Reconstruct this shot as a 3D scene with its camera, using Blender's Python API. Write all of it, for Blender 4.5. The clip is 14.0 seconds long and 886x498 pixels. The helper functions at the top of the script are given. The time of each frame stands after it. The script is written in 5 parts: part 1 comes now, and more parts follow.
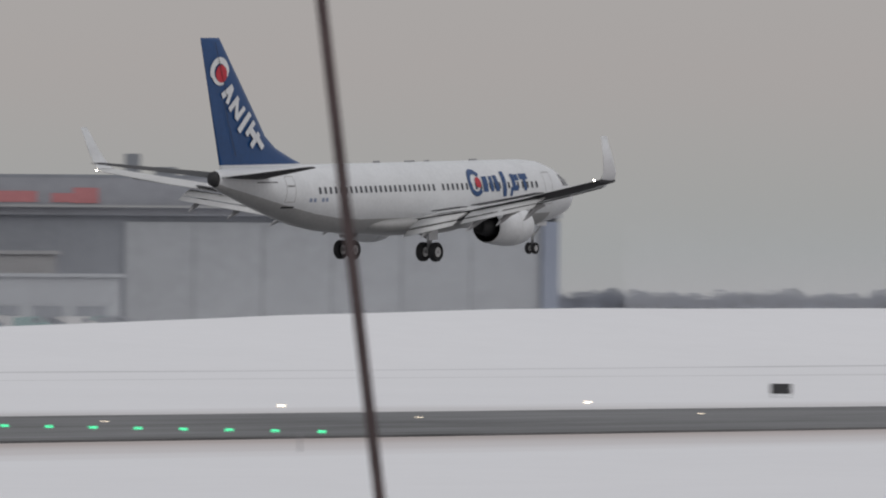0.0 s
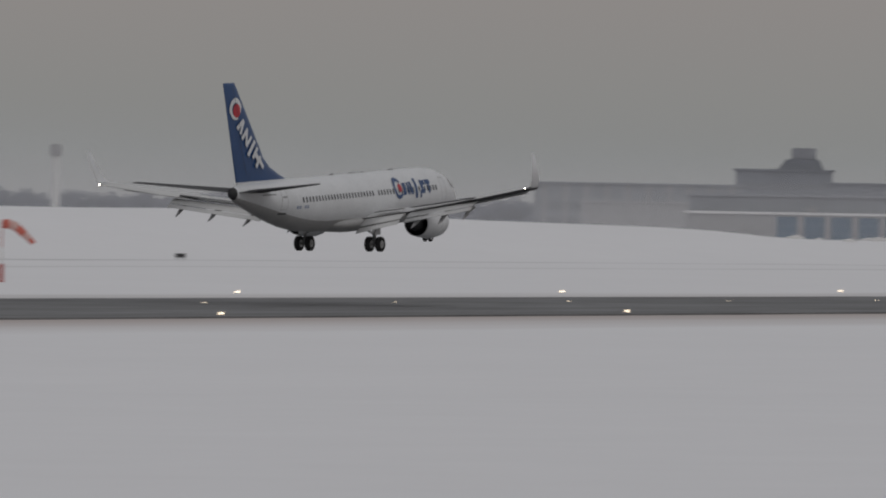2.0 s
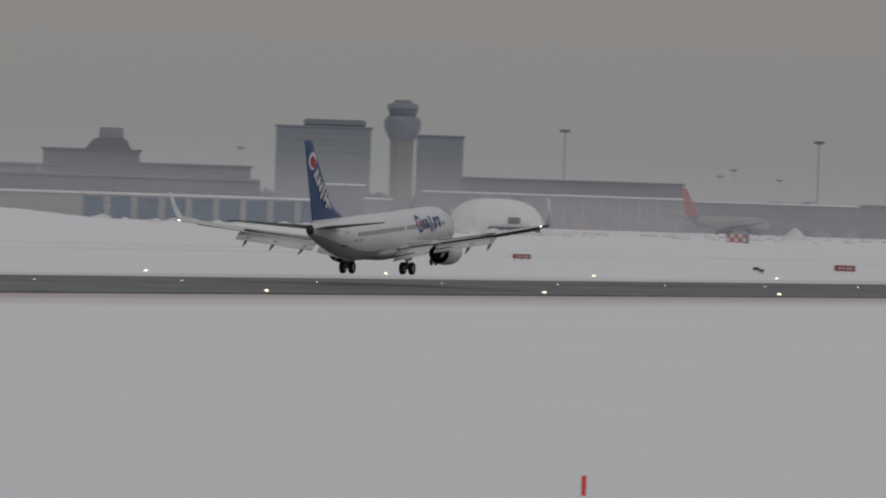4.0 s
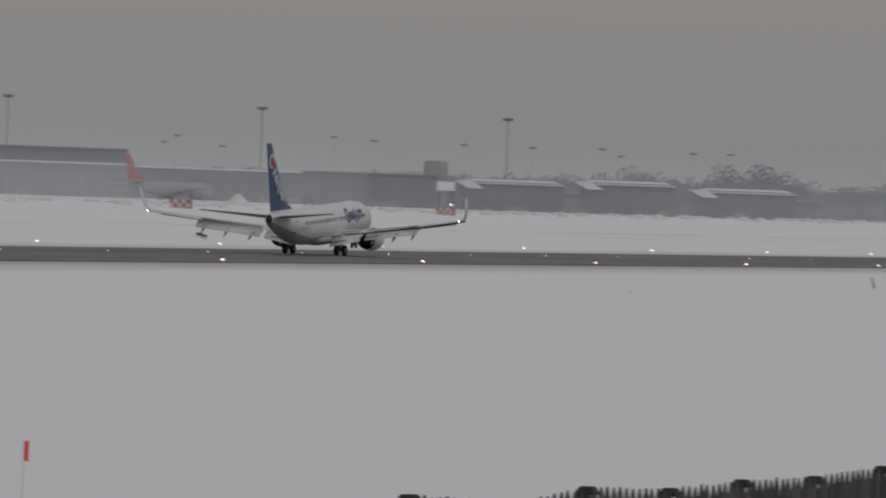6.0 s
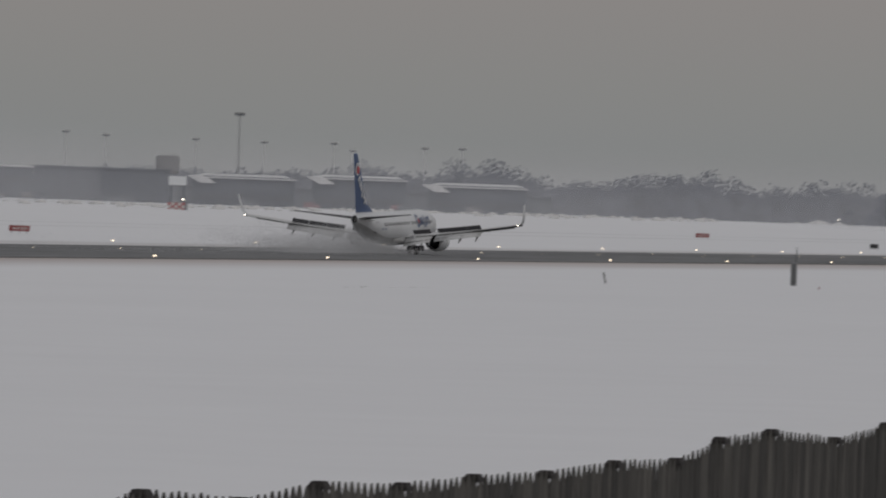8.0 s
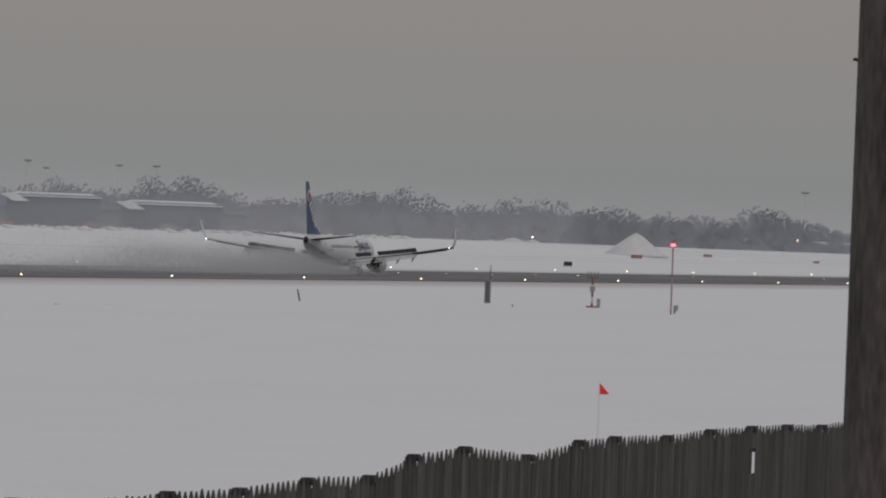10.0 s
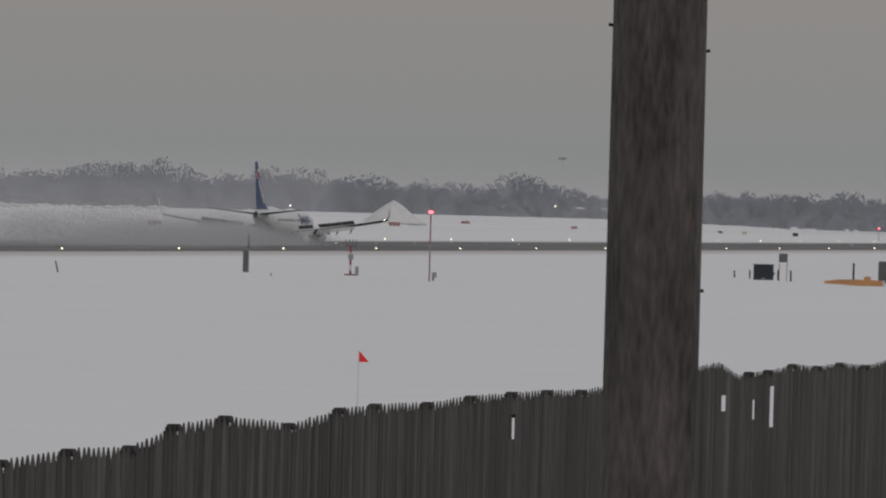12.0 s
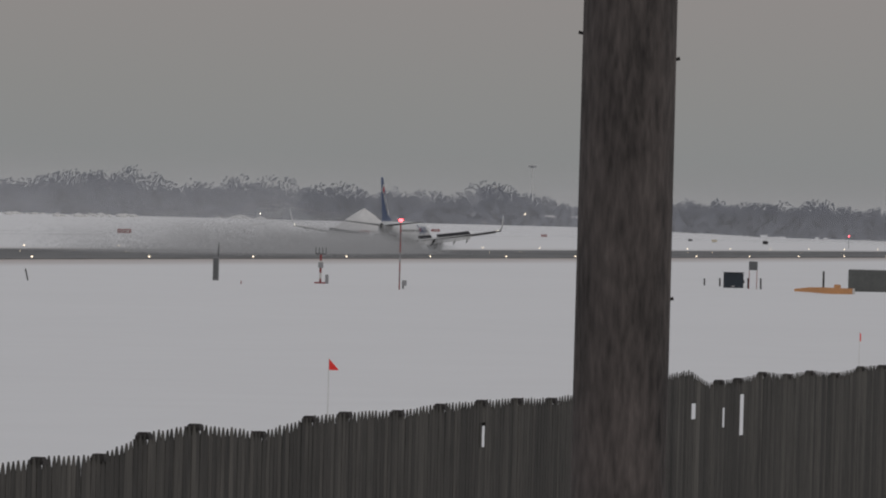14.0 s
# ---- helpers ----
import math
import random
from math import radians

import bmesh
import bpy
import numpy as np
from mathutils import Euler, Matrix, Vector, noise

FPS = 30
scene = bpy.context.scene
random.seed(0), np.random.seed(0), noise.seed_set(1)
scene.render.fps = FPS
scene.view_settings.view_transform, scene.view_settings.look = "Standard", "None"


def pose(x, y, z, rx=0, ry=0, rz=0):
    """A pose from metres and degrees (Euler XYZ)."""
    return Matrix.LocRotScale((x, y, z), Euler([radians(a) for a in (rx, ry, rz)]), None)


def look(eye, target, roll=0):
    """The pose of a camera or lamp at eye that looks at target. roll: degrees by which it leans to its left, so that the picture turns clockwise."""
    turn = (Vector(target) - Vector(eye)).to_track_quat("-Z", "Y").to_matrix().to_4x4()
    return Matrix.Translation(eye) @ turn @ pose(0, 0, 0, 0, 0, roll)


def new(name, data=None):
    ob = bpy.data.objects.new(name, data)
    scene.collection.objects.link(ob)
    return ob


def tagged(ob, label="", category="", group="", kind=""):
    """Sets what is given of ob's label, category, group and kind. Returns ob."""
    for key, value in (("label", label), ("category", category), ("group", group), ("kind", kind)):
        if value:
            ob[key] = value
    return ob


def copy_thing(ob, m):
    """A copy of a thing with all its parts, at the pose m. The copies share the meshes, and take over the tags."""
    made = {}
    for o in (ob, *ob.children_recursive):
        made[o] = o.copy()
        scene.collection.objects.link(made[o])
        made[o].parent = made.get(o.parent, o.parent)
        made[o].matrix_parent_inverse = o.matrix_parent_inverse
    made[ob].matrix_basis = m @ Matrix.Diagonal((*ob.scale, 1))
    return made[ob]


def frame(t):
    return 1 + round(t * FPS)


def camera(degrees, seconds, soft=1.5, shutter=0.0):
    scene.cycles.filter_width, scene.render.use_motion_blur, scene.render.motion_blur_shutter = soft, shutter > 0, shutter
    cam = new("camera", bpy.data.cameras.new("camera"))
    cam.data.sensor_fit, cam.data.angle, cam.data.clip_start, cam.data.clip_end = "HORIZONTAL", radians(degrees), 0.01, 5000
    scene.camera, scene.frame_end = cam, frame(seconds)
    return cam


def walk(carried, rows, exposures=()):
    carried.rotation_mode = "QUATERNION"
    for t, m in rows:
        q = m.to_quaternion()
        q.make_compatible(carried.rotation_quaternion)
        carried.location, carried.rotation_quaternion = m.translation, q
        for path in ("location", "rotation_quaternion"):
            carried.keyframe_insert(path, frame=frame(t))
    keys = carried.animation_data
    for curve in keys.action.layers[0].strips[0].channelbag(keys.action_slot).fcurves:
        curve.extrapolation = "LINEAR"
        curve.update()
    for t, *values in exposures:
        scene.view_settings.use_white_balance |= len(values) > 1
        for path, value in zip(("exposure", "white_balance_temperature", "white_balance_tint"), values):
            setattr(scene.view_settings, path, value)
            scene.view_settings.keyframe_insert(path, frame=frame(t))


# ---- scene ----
cam = camera(6.6016, 14.0, soft=2.0, shutter=0.35)
EYE = (0.0, 0.0, 6.64)


def aim(az, tilt, roll):
    """A pose of the camera at its stand, by azimuth from the runway's direction, tilt and roll in degrees."""
    a, e = radians(az), radians(tilt)
    way = Vector((math.cos(a) * math.cos(e), math.sin(a) * math.cos(e), math.sin(e)))
    return look(EYE, Vector(EYE) + way * 100, roll)


PAN = [
    (0, 36.216, 0.437, 0.381), (0.5, 33.621, 0.325, 0.750), (1, 31.399, 0.036, 1.031), (1.5, 29.190, -0.178, 0.922),
    (2, 27.323, -0.240, 1.039), (2.2, 26.56, -0.19, 1.08), (4.3, 21.63, -0.29, 1.92), (4.5, 21.306, -0.303, 1.932),
    (5, 20.617, -0.365, 1.958), (5.5, 19.075, -0.198, 1.967), (6, 17.990, -0.385, 2.004), (6.5, 17.048, -0.342, 2.074),
    (7, 17.047, -0.553, 2.197), (7.5, 16.879, -0.550, 2.029), (8, 15.990, -0.355, 2.042), (8.5, 15.356, -0.266, 2.282),
    (8.7, 15.10, -0.31, 2.26), (10.8, 13.34, -0.06, 2.16), (11, 13.289, -0.098, 2.160), (11.5, 12.476, -0.043, 1.856),
    (12, 11.903, -0.324, 1.510), (12.5, 11.655, -0.285, 1.526), (13, 11.785, -0.137, 1.122), (13.5, 11.769, -0.180, 1.282),
    (14, 11.681, -0.258, 1.492)]
walk(cam, [(t, aim(a, e, r)) for t, a, e, r in PAN],
     exposures=[(0, 0.56, 6430, 10), (0.5, 0.31, 6460, 10), (1, 0.06, 6490, 10), (1.5, 0.0, 6500, 10), (5.5, 0.0, 6500, 10), (7.5, -0.06, 6500, 10), (8.7, -0.03, 6500, 10), (11, 0.05, 6500, 10), (14, 0.05, 6500, 10)])

# ---- light: an overcast winter dusk ----
world = bpy.data.worlds.new("overcast")
scene.world = world
world.use_nodes = True
wn, wl = world.node_tree.nodes, world.node_tree.links
sky = wn.new("ShaderNodeTexSky")
sky.sky_type, sky.sun_disc = "NISHITA", False
sky.sun_elevation, sky.sun_rotation = radians(14), radians(200)
wgeo = wn.new("ShaderNodeTexCoord")
wsep = wn.new("ShaderNodeSeparateXYZ")
wl.new(wgeo.outputs["Generated"], wsep.inputs[0])
wramp = wn.new("ShaderNodeValToRGB")
wl.new(wsep.outputs["Z"], wramp.inputs[0])
ramp = wramp.color_ramp
ramp.elements[0].position, ramp.elements[0].color = 0.0, (0.238, 0.236, 0.243, 1)
ramp.elements[1].position, ramp.elements[1].color = 1.0, (0.40, 0.40, 0.41, 1)
for at, c in ((0.007, (0.230, 0.238, 0.242)), (0.016, (0.239, 0.239, 0.238)), (0.03, (0.256, 0.239, 0.237)), (0.3, (0.33, 0.325, 0.33))):
    e = ramp.elements.new(at)
    e.color = (*c, 1)
wmix = wn.new("ShaderNodeMix")
wmix.data_type = "RGBA"
wscale = wn.new("ShaderNodeVectorMath")
wscale.operation = "SCALE"
wscale.inputs[3].default_value = 0.08
wl.new(sky.outputs[0], wscale.inputs[0])
wmix.inputs[0].default_value = 0.95
wl.new(wscale.outputs[0], wmix.inputs[6])
wl.new(wramp.outputs[0], wmix.inputs[7])
wbg = wn["Background"]
wl.new(wmix.outputs[2], wbg.inputs[0])
wbg.inputs[1].default_value = 1.0
sun = new("sun", bpy.data.lights.new("sun", "SUN"))
sun.data.energy, sun.data.angle, sun.data.color = 0.35, radians(40), (1, 0.97, 0.93)
sun.matrix_world = look((0, 0, 50), (30, 40, 15))


# ---- materials ----
def mat(name, color, rough=0.6, metal=0.0, vary=0.12, scale=1.0, bump=0.0, fine=8.0, tint=None, emit=None, power=0.0, alpha=1.0, stretch=(1, 1, 1), each=0.0):
    """A procedural material: base colour varied at two scales, roughness, fine relief."""
    m = bpy.data.materials.new(name)
    m.use_nodes = True
    nt = m.node_tree
    n, l = nt.nodes, nt.links
    b = n["Principled BSDF"]
    b.inputs["Roughness"].default_value = rough
    b.inputs["Metallic"].default_value = metal
    b.inputs["Alpha"].default_value = alpha
    tc = n.new("ShaderNodeTexCoord")
    big = n.new("ShaderNodeTexNoise")
    big.inputs["Scale"].default_value = scale
    big.inputs["Detail"].default_value = 5
    small = n.new("ShaderNodeTexNoise")
    small.inputs["Scale"].default_value = scale * fine
    small.inputs["Detail"].default_value = 4
    mp = n.new("ShaderNodeMapping")
    mp.inputs["Scale"].default_value = stretch
    l.new(tc.outputs["Object"], mp.inputs["Vector"])
    l.new(mp.outputs[0], big.inputs["Vector"])
    l.new(mp.outputs[0], small.inputs["Vector"])
    add = n.new("ShaderNodeMath")
    add.operation = "ADD"
    l.new(big.outputs["Fac"], add.inputs[0])
    l.new(small.outputs["Fac"], add.inputs[1])
    mr = n.new("ShaderNodeMapRange")
    mr.inputs[1].default_value, mr.inputs[2].default_value = 0.6, 1.4
    l.new(add.outputs[0], mr.inputs[0])
    mx = n.new("ShaderNodeMix")
    mx.data_type = "RGBA"
    dark = tint or tuple(c * (1 - 2 * vary) for c in color)
    light = tuple(min(0.95, c * (1 + vary)) for c in color)
    mx.inputs[6].default_value, mx.inputs[7].default_value = (*dark, 1), (*light, 1)
    l.new(mr.outputs[0], mx.inputs[0])
    color_out = mx.outputs[2]
    if each:
        # every piece its own shade
        info, geo, both = n.new("ShaderNodeObjectInfo"), n.new("ShaderNodeNewGeometry"), n.new("ShaderNodeMath")
        l.new(info.outputs["Random"], both.inputs[0])
        l.new(geo.outputs["Random Per Island"], both.inputs[1])
        part_of = n.new("ShaderNodeMath")
        part_of.operation = "FRACT"
        l.new(both.outputs[0], part_of.inputs[0])
        shade = n.new("ShaderNodeMapRange")
        shade.inputs[3].default_value, shade.inputs[4].default_value = 1 - each, 1 + each
        l.new(part_of.outputs[0], shade.inputs[0])
        times = n.new("ShaderNodeVectorMath")
        times.operation = "SCALE"
        l.new(color_out, times.inputs[0])
        l.new(shade.outputs[0], times.inputs[3])
        color_out = times.outputs[0]
    l.new(color_out, b.inputs["Base Color"])
    if bump:
        bp = n.new("ShaderNodeBump")
        bp.inputs["Strength"].default_value = bump
        bp.inputs["Distance"].default_value = 0.02
        l.new(small.outputs["Fac"], bp.inputs["Height"])
        l.new(bp.outputs[0], b.inputs["Normal"])
    if emit:
        b.inputs["Emission Color"].default_value = (*emit, 1)
        b.inputs["Emission Strength"].default_value = power
    return m


def powder(name, color):
    """A thin thing that light passes through as well as strikes: a flake, a twig."""
    m = bpy.data.materials.new(name)
    m.use_nodes = True
    n, l = m.node_tree.nodes, m.node_tree.links
    n.remove(n["Principled BSDF"])
    tc, ns = n.new("ShaderNodeTexCoord"), n.new("ShaderNodeTexNoise")
    ns.inputs["Scale"].default_value = 0.03
    l.new(tc.outputs["Object"], ns.inputs["Vector"])
    mx = n.new("ShaderNodeMix")
    mx.data_type = "RGBA"
    mx.inputs[6].default_value = (*(c * 0.92 for c in color), 1)
    mx.inputs[7].default_value = (*(c * 1.08 for c in color), 1)
    l.new(ns.outputs["Fac"], mx.inputs[0])
    d, t, both = n.new("ShaderNodeBsdfDiffuse"), n.new("ShaderNodeBsdfTranslucent"), n.new("ShaderNodeMixShader")
    l.new(mx.outputs[2], d.inputs[0])
    l.new(mx.outputs[2], t.inputs[0])
    l.new(d.outputs[0], both.inputs[1])
    l.new(t.outputs[0], both.inputs[2])
    l.new(both.outputs[0], n["Material Output"].inputs[0])
    return m


def veil(name, thick, low, high):
    """Ice haze drifting over the field: mostly clear, denser towards the ground, patchy."""
    m = powder(name, (0.84, 0.845, 0.87))
    n, l = m.node_tree.nodes, m.node_tree.links
    out = n["Material Output"]
    body = out.inputs[0].links[0].from_socket
    tc, sep, ns, mp = n.new("ShaderNodeTexCoord"), n.new("ShaderNodeSeparateXYZ"), n.new("ShaderNodeTexNoise"), n.new("ShaderNodeMapping")
    l.new(tc.outputs["Object"], sep.inputs[0])
    mp.inputs["Scale"].default_value = (0.006, 0.006, 0.04)
    l.new(tc.outputs["Object"], mp.inputs[0])
    l.new(mp.outputs[0], ns.inputs["Vector"])
    ns.inputs["Scale"].default_value, ns.inputs["Detail"].default_value = 1.0, 4
    fade = n.new("ShaderNodeMapRange")
    fade.interpolation_type = "SMOOTHSTEP"
    fade.inputs[1].default_value, fade.inputs[2].default_value = low, high
    fade.inputs[3].default_value, fade.inputs[4].default_value = thick, 0.0
    l.new(sep.outputs["Z"], fade.inputs[0])
    patchy = n.new("ShaderNodeMapRange")
    patchy.inputs[1].default_value, patchy.inputs[2].default_value = 0.3, 0.7
    patchy.inputs[3].default_value, patchy.inputs[4].default_value = 0.7, 1.25
    l.new(ns.outputs["Fac"], patchy.inputs[0])
    mul = n.new("ShaderNodeMath")
    mul.operation = "MULTIPLY"
    l.new(fade.outputs[0], mul.inputs[0])
    l.new(patchy.outputs[0], mul.inputs[1])
    clear, mix = n.new("ShaderNodeBsdfTransparent"), n.new("ShaderNodeMixShader")
    l.new(mul.outputs[0], mix.inputs[0])
    l.new(clear.outputs[0], mix.inputs[1])
    l.new(body, mix.inputs[2])
    l.new(mix.outputs[0], out.inputs[0])
    return m


HAZE_HIGH = veil("ice_haze_high", 0.19, 7, 26)
HAZE_LOW = veil("ice_haze_low", 0.09, 3, 19)


def snowfield(name):
    """Fresh snow, dirtied by ploughing beside the runway and rutted by a service track."""
    m = mat(name, (0.86, 0.86, 0.88), 0.9, vary=0.014, scale=0.02, fine=12)
    n, l = m.node_tree.nodes, m.node_tree.links
    b = n["Principled BSDF"]
    clean = b.inputs["Base Color"].links[0].from_socket
    tc, sep = n.new("ShaderNodeTexCoord"), n.new("ShaderNodeSeparateXYZ")
    l.new(tc.outputs["Object"], sep.inputs[0])
    mp, ns = n.new("ShaderNodeMapping"), n.new("ShaderNodeTexNoise")
    mp.inputs["Scale"].default_value = (0.012, 0.09, 0.1)
    l.new(tc.outputs["Object"], mp.inputs[0])
    l.new(mp.outputs[0], ns.inputs["Vector"])
    ns.inputs["Scale"].default_value, ns.inputs["Detail"].default_value = 1.0, 6
    wob = n.new("ShaderNodeMath")
    wob.operation = "MULTIPLY_ADD"
    wob.inputs[1].default_value = 16.0
    l.new(ns.outputs["Fac"], wob.inputs[0])
    l.new(sep.outputs["Y"], wob.inputs[2])
    here = clean
    for c0, c1, c2, c3, color, much in ((208, 241, 248, 250, (0.52, 0.463, 0.445), 1.0), (296, 300, 304, 312, (0.6, 0.58, 0.575), 0.6), (450, 452.8, 454.2, 457, (0.50, 0.50, 0.51), 0.7), (410, 412.5, 413.5, 416.5, (0.56, 0.56, 0.565), 0.6)):
        rise, fall, mul = n.new("ShaderNodeMapRange"), n.new("ShaderNodeMapRange"), n.new("ShaderNodeMath")
        rise.inputs[1].default_value, rise.inputs[2].default_value = c0, c1
        fall.inputs[1].default_value, fall.inputs[2].default_value = c2, c3
        fall.inputs[3].default_value, fall.inputs[4].default_value = much, 0.0
        l.new(wob.outputs[0], rise.inputs[0])
        l.new(wob.outputs[0], fall.inputs[0])
        mul.operation = "MULTIPLY"
        l.new(rise.outputs[0], mul.inputs[0])
        l.new(fall.outputs[0], mul.inputs[1])
        mx = n.new("ShaderNodeMix")
        mx.data_type = "RGBA"
        mx.inputs[7].default_value = (*color, 1)
        l.new(mul.outputs[0], mx.inputs[0])
        l.new(here, mx.inputs[6])
        here = mx.outputs[2]
    l.new(here, b.inputs["Base Color"])
    return m


FIELD = snowfield("snowfield")
SNOW = mat("snow", (0.86, 0.86, 0.88), 0.9, vary=0.014, scale=0.02, fine=12)
ASPHALT = mat("asphalt", (0.175, 0.178, 0.184), 0.7, vary=0.36, scale=0.09, stretch=(0.1, 1, 1))
WHITE = mat("white_paint", (0.71, 0.725, 0.745), 0.35, vary=0.05, scale=0.6)
WINGGREY = mat("wing_grey", (0.45, 0.46, 0.47), 0.4, vary=0.08, scale=0.7)
FLAPGREY = mat("flap_grey", (0.60, 0.60, 0.60), 0.4, vary=0.06, scale=0.7)
BELLYPALE = mat("belly_grime_shade", (0.40, 0.40, 0.40), 0.4, vary=0.08, scale=0.7)
MARKBLUE = mat("pale_blue_paint", (0.25, 0.30, 0.42), 0.4, vary=0.05)
BELLYDARK = mat("spoiler_grey", (0.10, 0.10, 0.11), 0.5, vary=0.1, scale=0.7)
WINGSHADE = mat("wing_shade_grey", (0.045, 0.046, 0.05), 0.75, vary=0.1, scale=0.7)
BELLY = mat("belly_grey", (0.30, 0.30, 0.31), 0.45, vary=0.1, scale=0.7)
BLUE = mat("tail_blue", (0.010, 0.060, 0.19), 0.35, vary=0.08, scale=0.6)
RED = mat("logo_red", (0.5, 0.02, 0.04), 0.4, vary=0.06)
WORNSLEEVE = mat("worn_brown_sleeve", (0.075, 0.052, 0.052), 0.8, vary=0.3, scale=6, stretch=(1, 1, 0.2))
TYRE = mat("rubber", (0.012, 0.012, 0.014), 0.8, vary=0.2, scale=3)
DARK = mat("dark_opening", (0.02, 0.02, 0.022), 0.6, vary=0.2)
STEEL = mat("steel", (0.42, 0.42, 0.43), 0.4, metal=0.8, vary=0.1, scale=4)
RIM = mat("wheel_rim", (0.55, 0.55, 0.55), 0.45, metal=0.5, vary=0.1, scale=4)
GLASS = mat("window_dark", (0.085, 0.09, 0.105), 0.2, vary=0.1, scale=3)
LAMP = mat("lamp_white", (1, 0.95, 0.85), 0.4, emit=(1.0, 0.9, 0.75), power=12)
LAMPW = mat("lamp_amber", (1, 0.8, 0.5), 0.4, emit=(1.0, 0.82, 0.62), power=2.6)
LAMPG = mat("lamp_green", (0.1, 0.9, 0.5), 0.4, emit=(0.05, 1.0, 0.4), power=1.1)
LAMPR = mat("lamp_red", (0.9, 0.1, 0.1), 0.4, emit=(1.0, 0.08, 0.1), power=6)
WOOD = mat("weathered_wood", (0.066, 0.061, 0.054), 0.9, vary=0.42, scale=5.0, each=0.4, bump=0.4, fine=6, stretch=(1, 1, 0.08))
POLEWOOD = mat("pole_wood", (0.086, 0.072, 0.067), 0.9, vary=0.42, scale=9.0, bump=0.7, fine=6, stretch=(1, 1, 0.22))
FLAGRED = mat("flag_orange", (0.95, 0.035, 0.03), 0.6, vary=0.06, scale=4)
SIGNRED = mat("sign_red", (0.28, 0.055, 0.055), 0.5, vary=0.1)
SIGNBLACK = mat("sign_black", (0.03, 0.03, 0.033), 0.5, vary=0.1)
POSTWOOD = mat("dark_wood", (0.035, 0.031, 0.03), 0.9, vary=0.3, scale=2.0, bump=0.3)
GREY2 = mat("grey_metal", (0.13, 0.135, 0.14), 0.6, vary=0.1, scale=1.0)
PALE = mat("pale_paint", (0.62, 0.60, 0.58), 0.6, vary=0.06, scale=1.0)
PALEGREY = mat("pale_grey_paint", (0.30, 0.30, 0.31), 0.6, vary=0.08, scale=1.5)
PALEPINK = mat("faded_cloth", (0.66, 0.42, 0.38), 0.8, vary=0.06, scale=1.5)
FLAGFADED = mat("faded_orange_cloth", (0.62, 0.16, 0.12), 0.8, vary=0.08, scale=1.5)
SIGNRED2 = mat("faded_red_paint", (0.46, 0.13, 0.12), 0.6, vary=0.1)
DULLRED = mat("dull_red_paint", (0.22, 0.12, 0.12), 0.6, vary=0.1)
NAVY = mat("navy_paint", (0.022, 0.032, 0.045), 0.5, vary=0.15, scale=1.0)
ORANGE = mat("orange_paint", (0.60, 0.30, 0.13), 0.7, vary=0.12, scale=1.2)
YELLOWISH = mat("yellowish_paint", (0.55, 0.47, 0.30), 0.7, vary=0.1)
CONTAINER = mat("container_green", (0.135, 0.14, 0.135), 0.7, vary=0.12, scale=0.8)
TWIG = mat("twig_bark", (0.14, 0.145, 0.12), 0.9, vary=0.2, scale=3)
FLAKES = powder("snow_flakes", (0.74, 0.745, 0.76))
HEAPSNOW = mat("heaped_snow", (0.74, 0.73, 0.73), 0.9, vary=0.08, scale=0.4, bump=0.3)
ROOFSNOW = mat("roof_snow", (0.78, 0.78, 0.79), 0.9, vary=0.1, scale=0.05)
# far tones: base colours paled and blued, distance haze painted into them
HAZEDARK = mat("hazed_cladding", (0.185, 0.20, 0.23), 0.85, vary=0.07, scale=0.08)
HAZEDARK2 = mat("hazed_fascia", (0.285, 0.295, 0.325), 0.85, vary=0.07, scale=0.08)
HAZEMID = mat("hazed_panels", (0.25, 0.265, 0.29), 0.85, vary=0.07, scale=0.08)
HAZEPALE = mat("hazed_concrete", (0.34, 0.34, 0.35), 0.85, vary=0.06, scale=0.08)
HAZETOWER = mat("hazed_slab", (0.238, 0.262, 0.296), 0.85, vary=0.04, scale=0.05)
HAZESHAFT = mat("hazed_tower_concrete", (0.25, 0.253, 0.262), 0.85, vary=0.04, scale=0.08)
HAZESTRIP = mat("hazed_brown", (0.31, 0.26, 0.245), 0.85, vary=0.1, scale=0.2)
HAZEBLUE = mat("hazed_blue_grey", (0.26, 0.29, 0.36), 0.85, vary=0.05, scale=0.08)
HAZEHANGAR = mat("hazed_hangar_wall", (0.25, 0.265, 0.295), 0.85, vary=0.06, scale=0.08)
HAZEDOOR = mat("hazed_hangar_panels", (0.365, 0.38, 0.405), 0.85, vary=0.06, scale=0.08)
HAZEGLASS = mat("hazed_glazing", (0.16, 0.17, 0.195), 0.5, vary=0.08, scale=0.2)
HAZERED = mat("hazed_red", (0.46, 0.19, 0.20), 0.8, vary=0.08, scale=0.2)
HAZERED2 = mat("hazed_dull_red", (0.36, 0.24, 0.26), 0.8, vary=0.08, scale=0.2)
HAZEWHITE = mat("hazed_white", (0.33, 0.335, 0.345), 0.7, vary=0.05, scale=0.1)
HAZEMASTS = mat("hazed_steel", (0.33, 0.335, 0.34), 0.8, vary=0.06, scale=0.2)
HAZEFAINT = mat("hazed_faint_steel", (0.60, 0.60, 0.60), 0.8, vary=0.05, scale=0.2)
DOMEWHITE = mat("dome_fabric", (0.80, 0.80, 0.80), 0.8, vary=0.05, scale=0.1)
BOARDWHITE = mat("board_white", (0.78, 0.80, 0.82), 0.7, vary=0.03)
DOORBLUE = mat("door_blue", (0.06, 0.125, 0.20), 0.7, vary=0.08, scale=0.2)
VANWHITE = mat("van_white", (0.5, 0.5, 0.51), 0.6, vary=0.05)
VANGREEN = mat("van_green", (0.22, 0.31, 0.31), 0.6, vary=0.06)
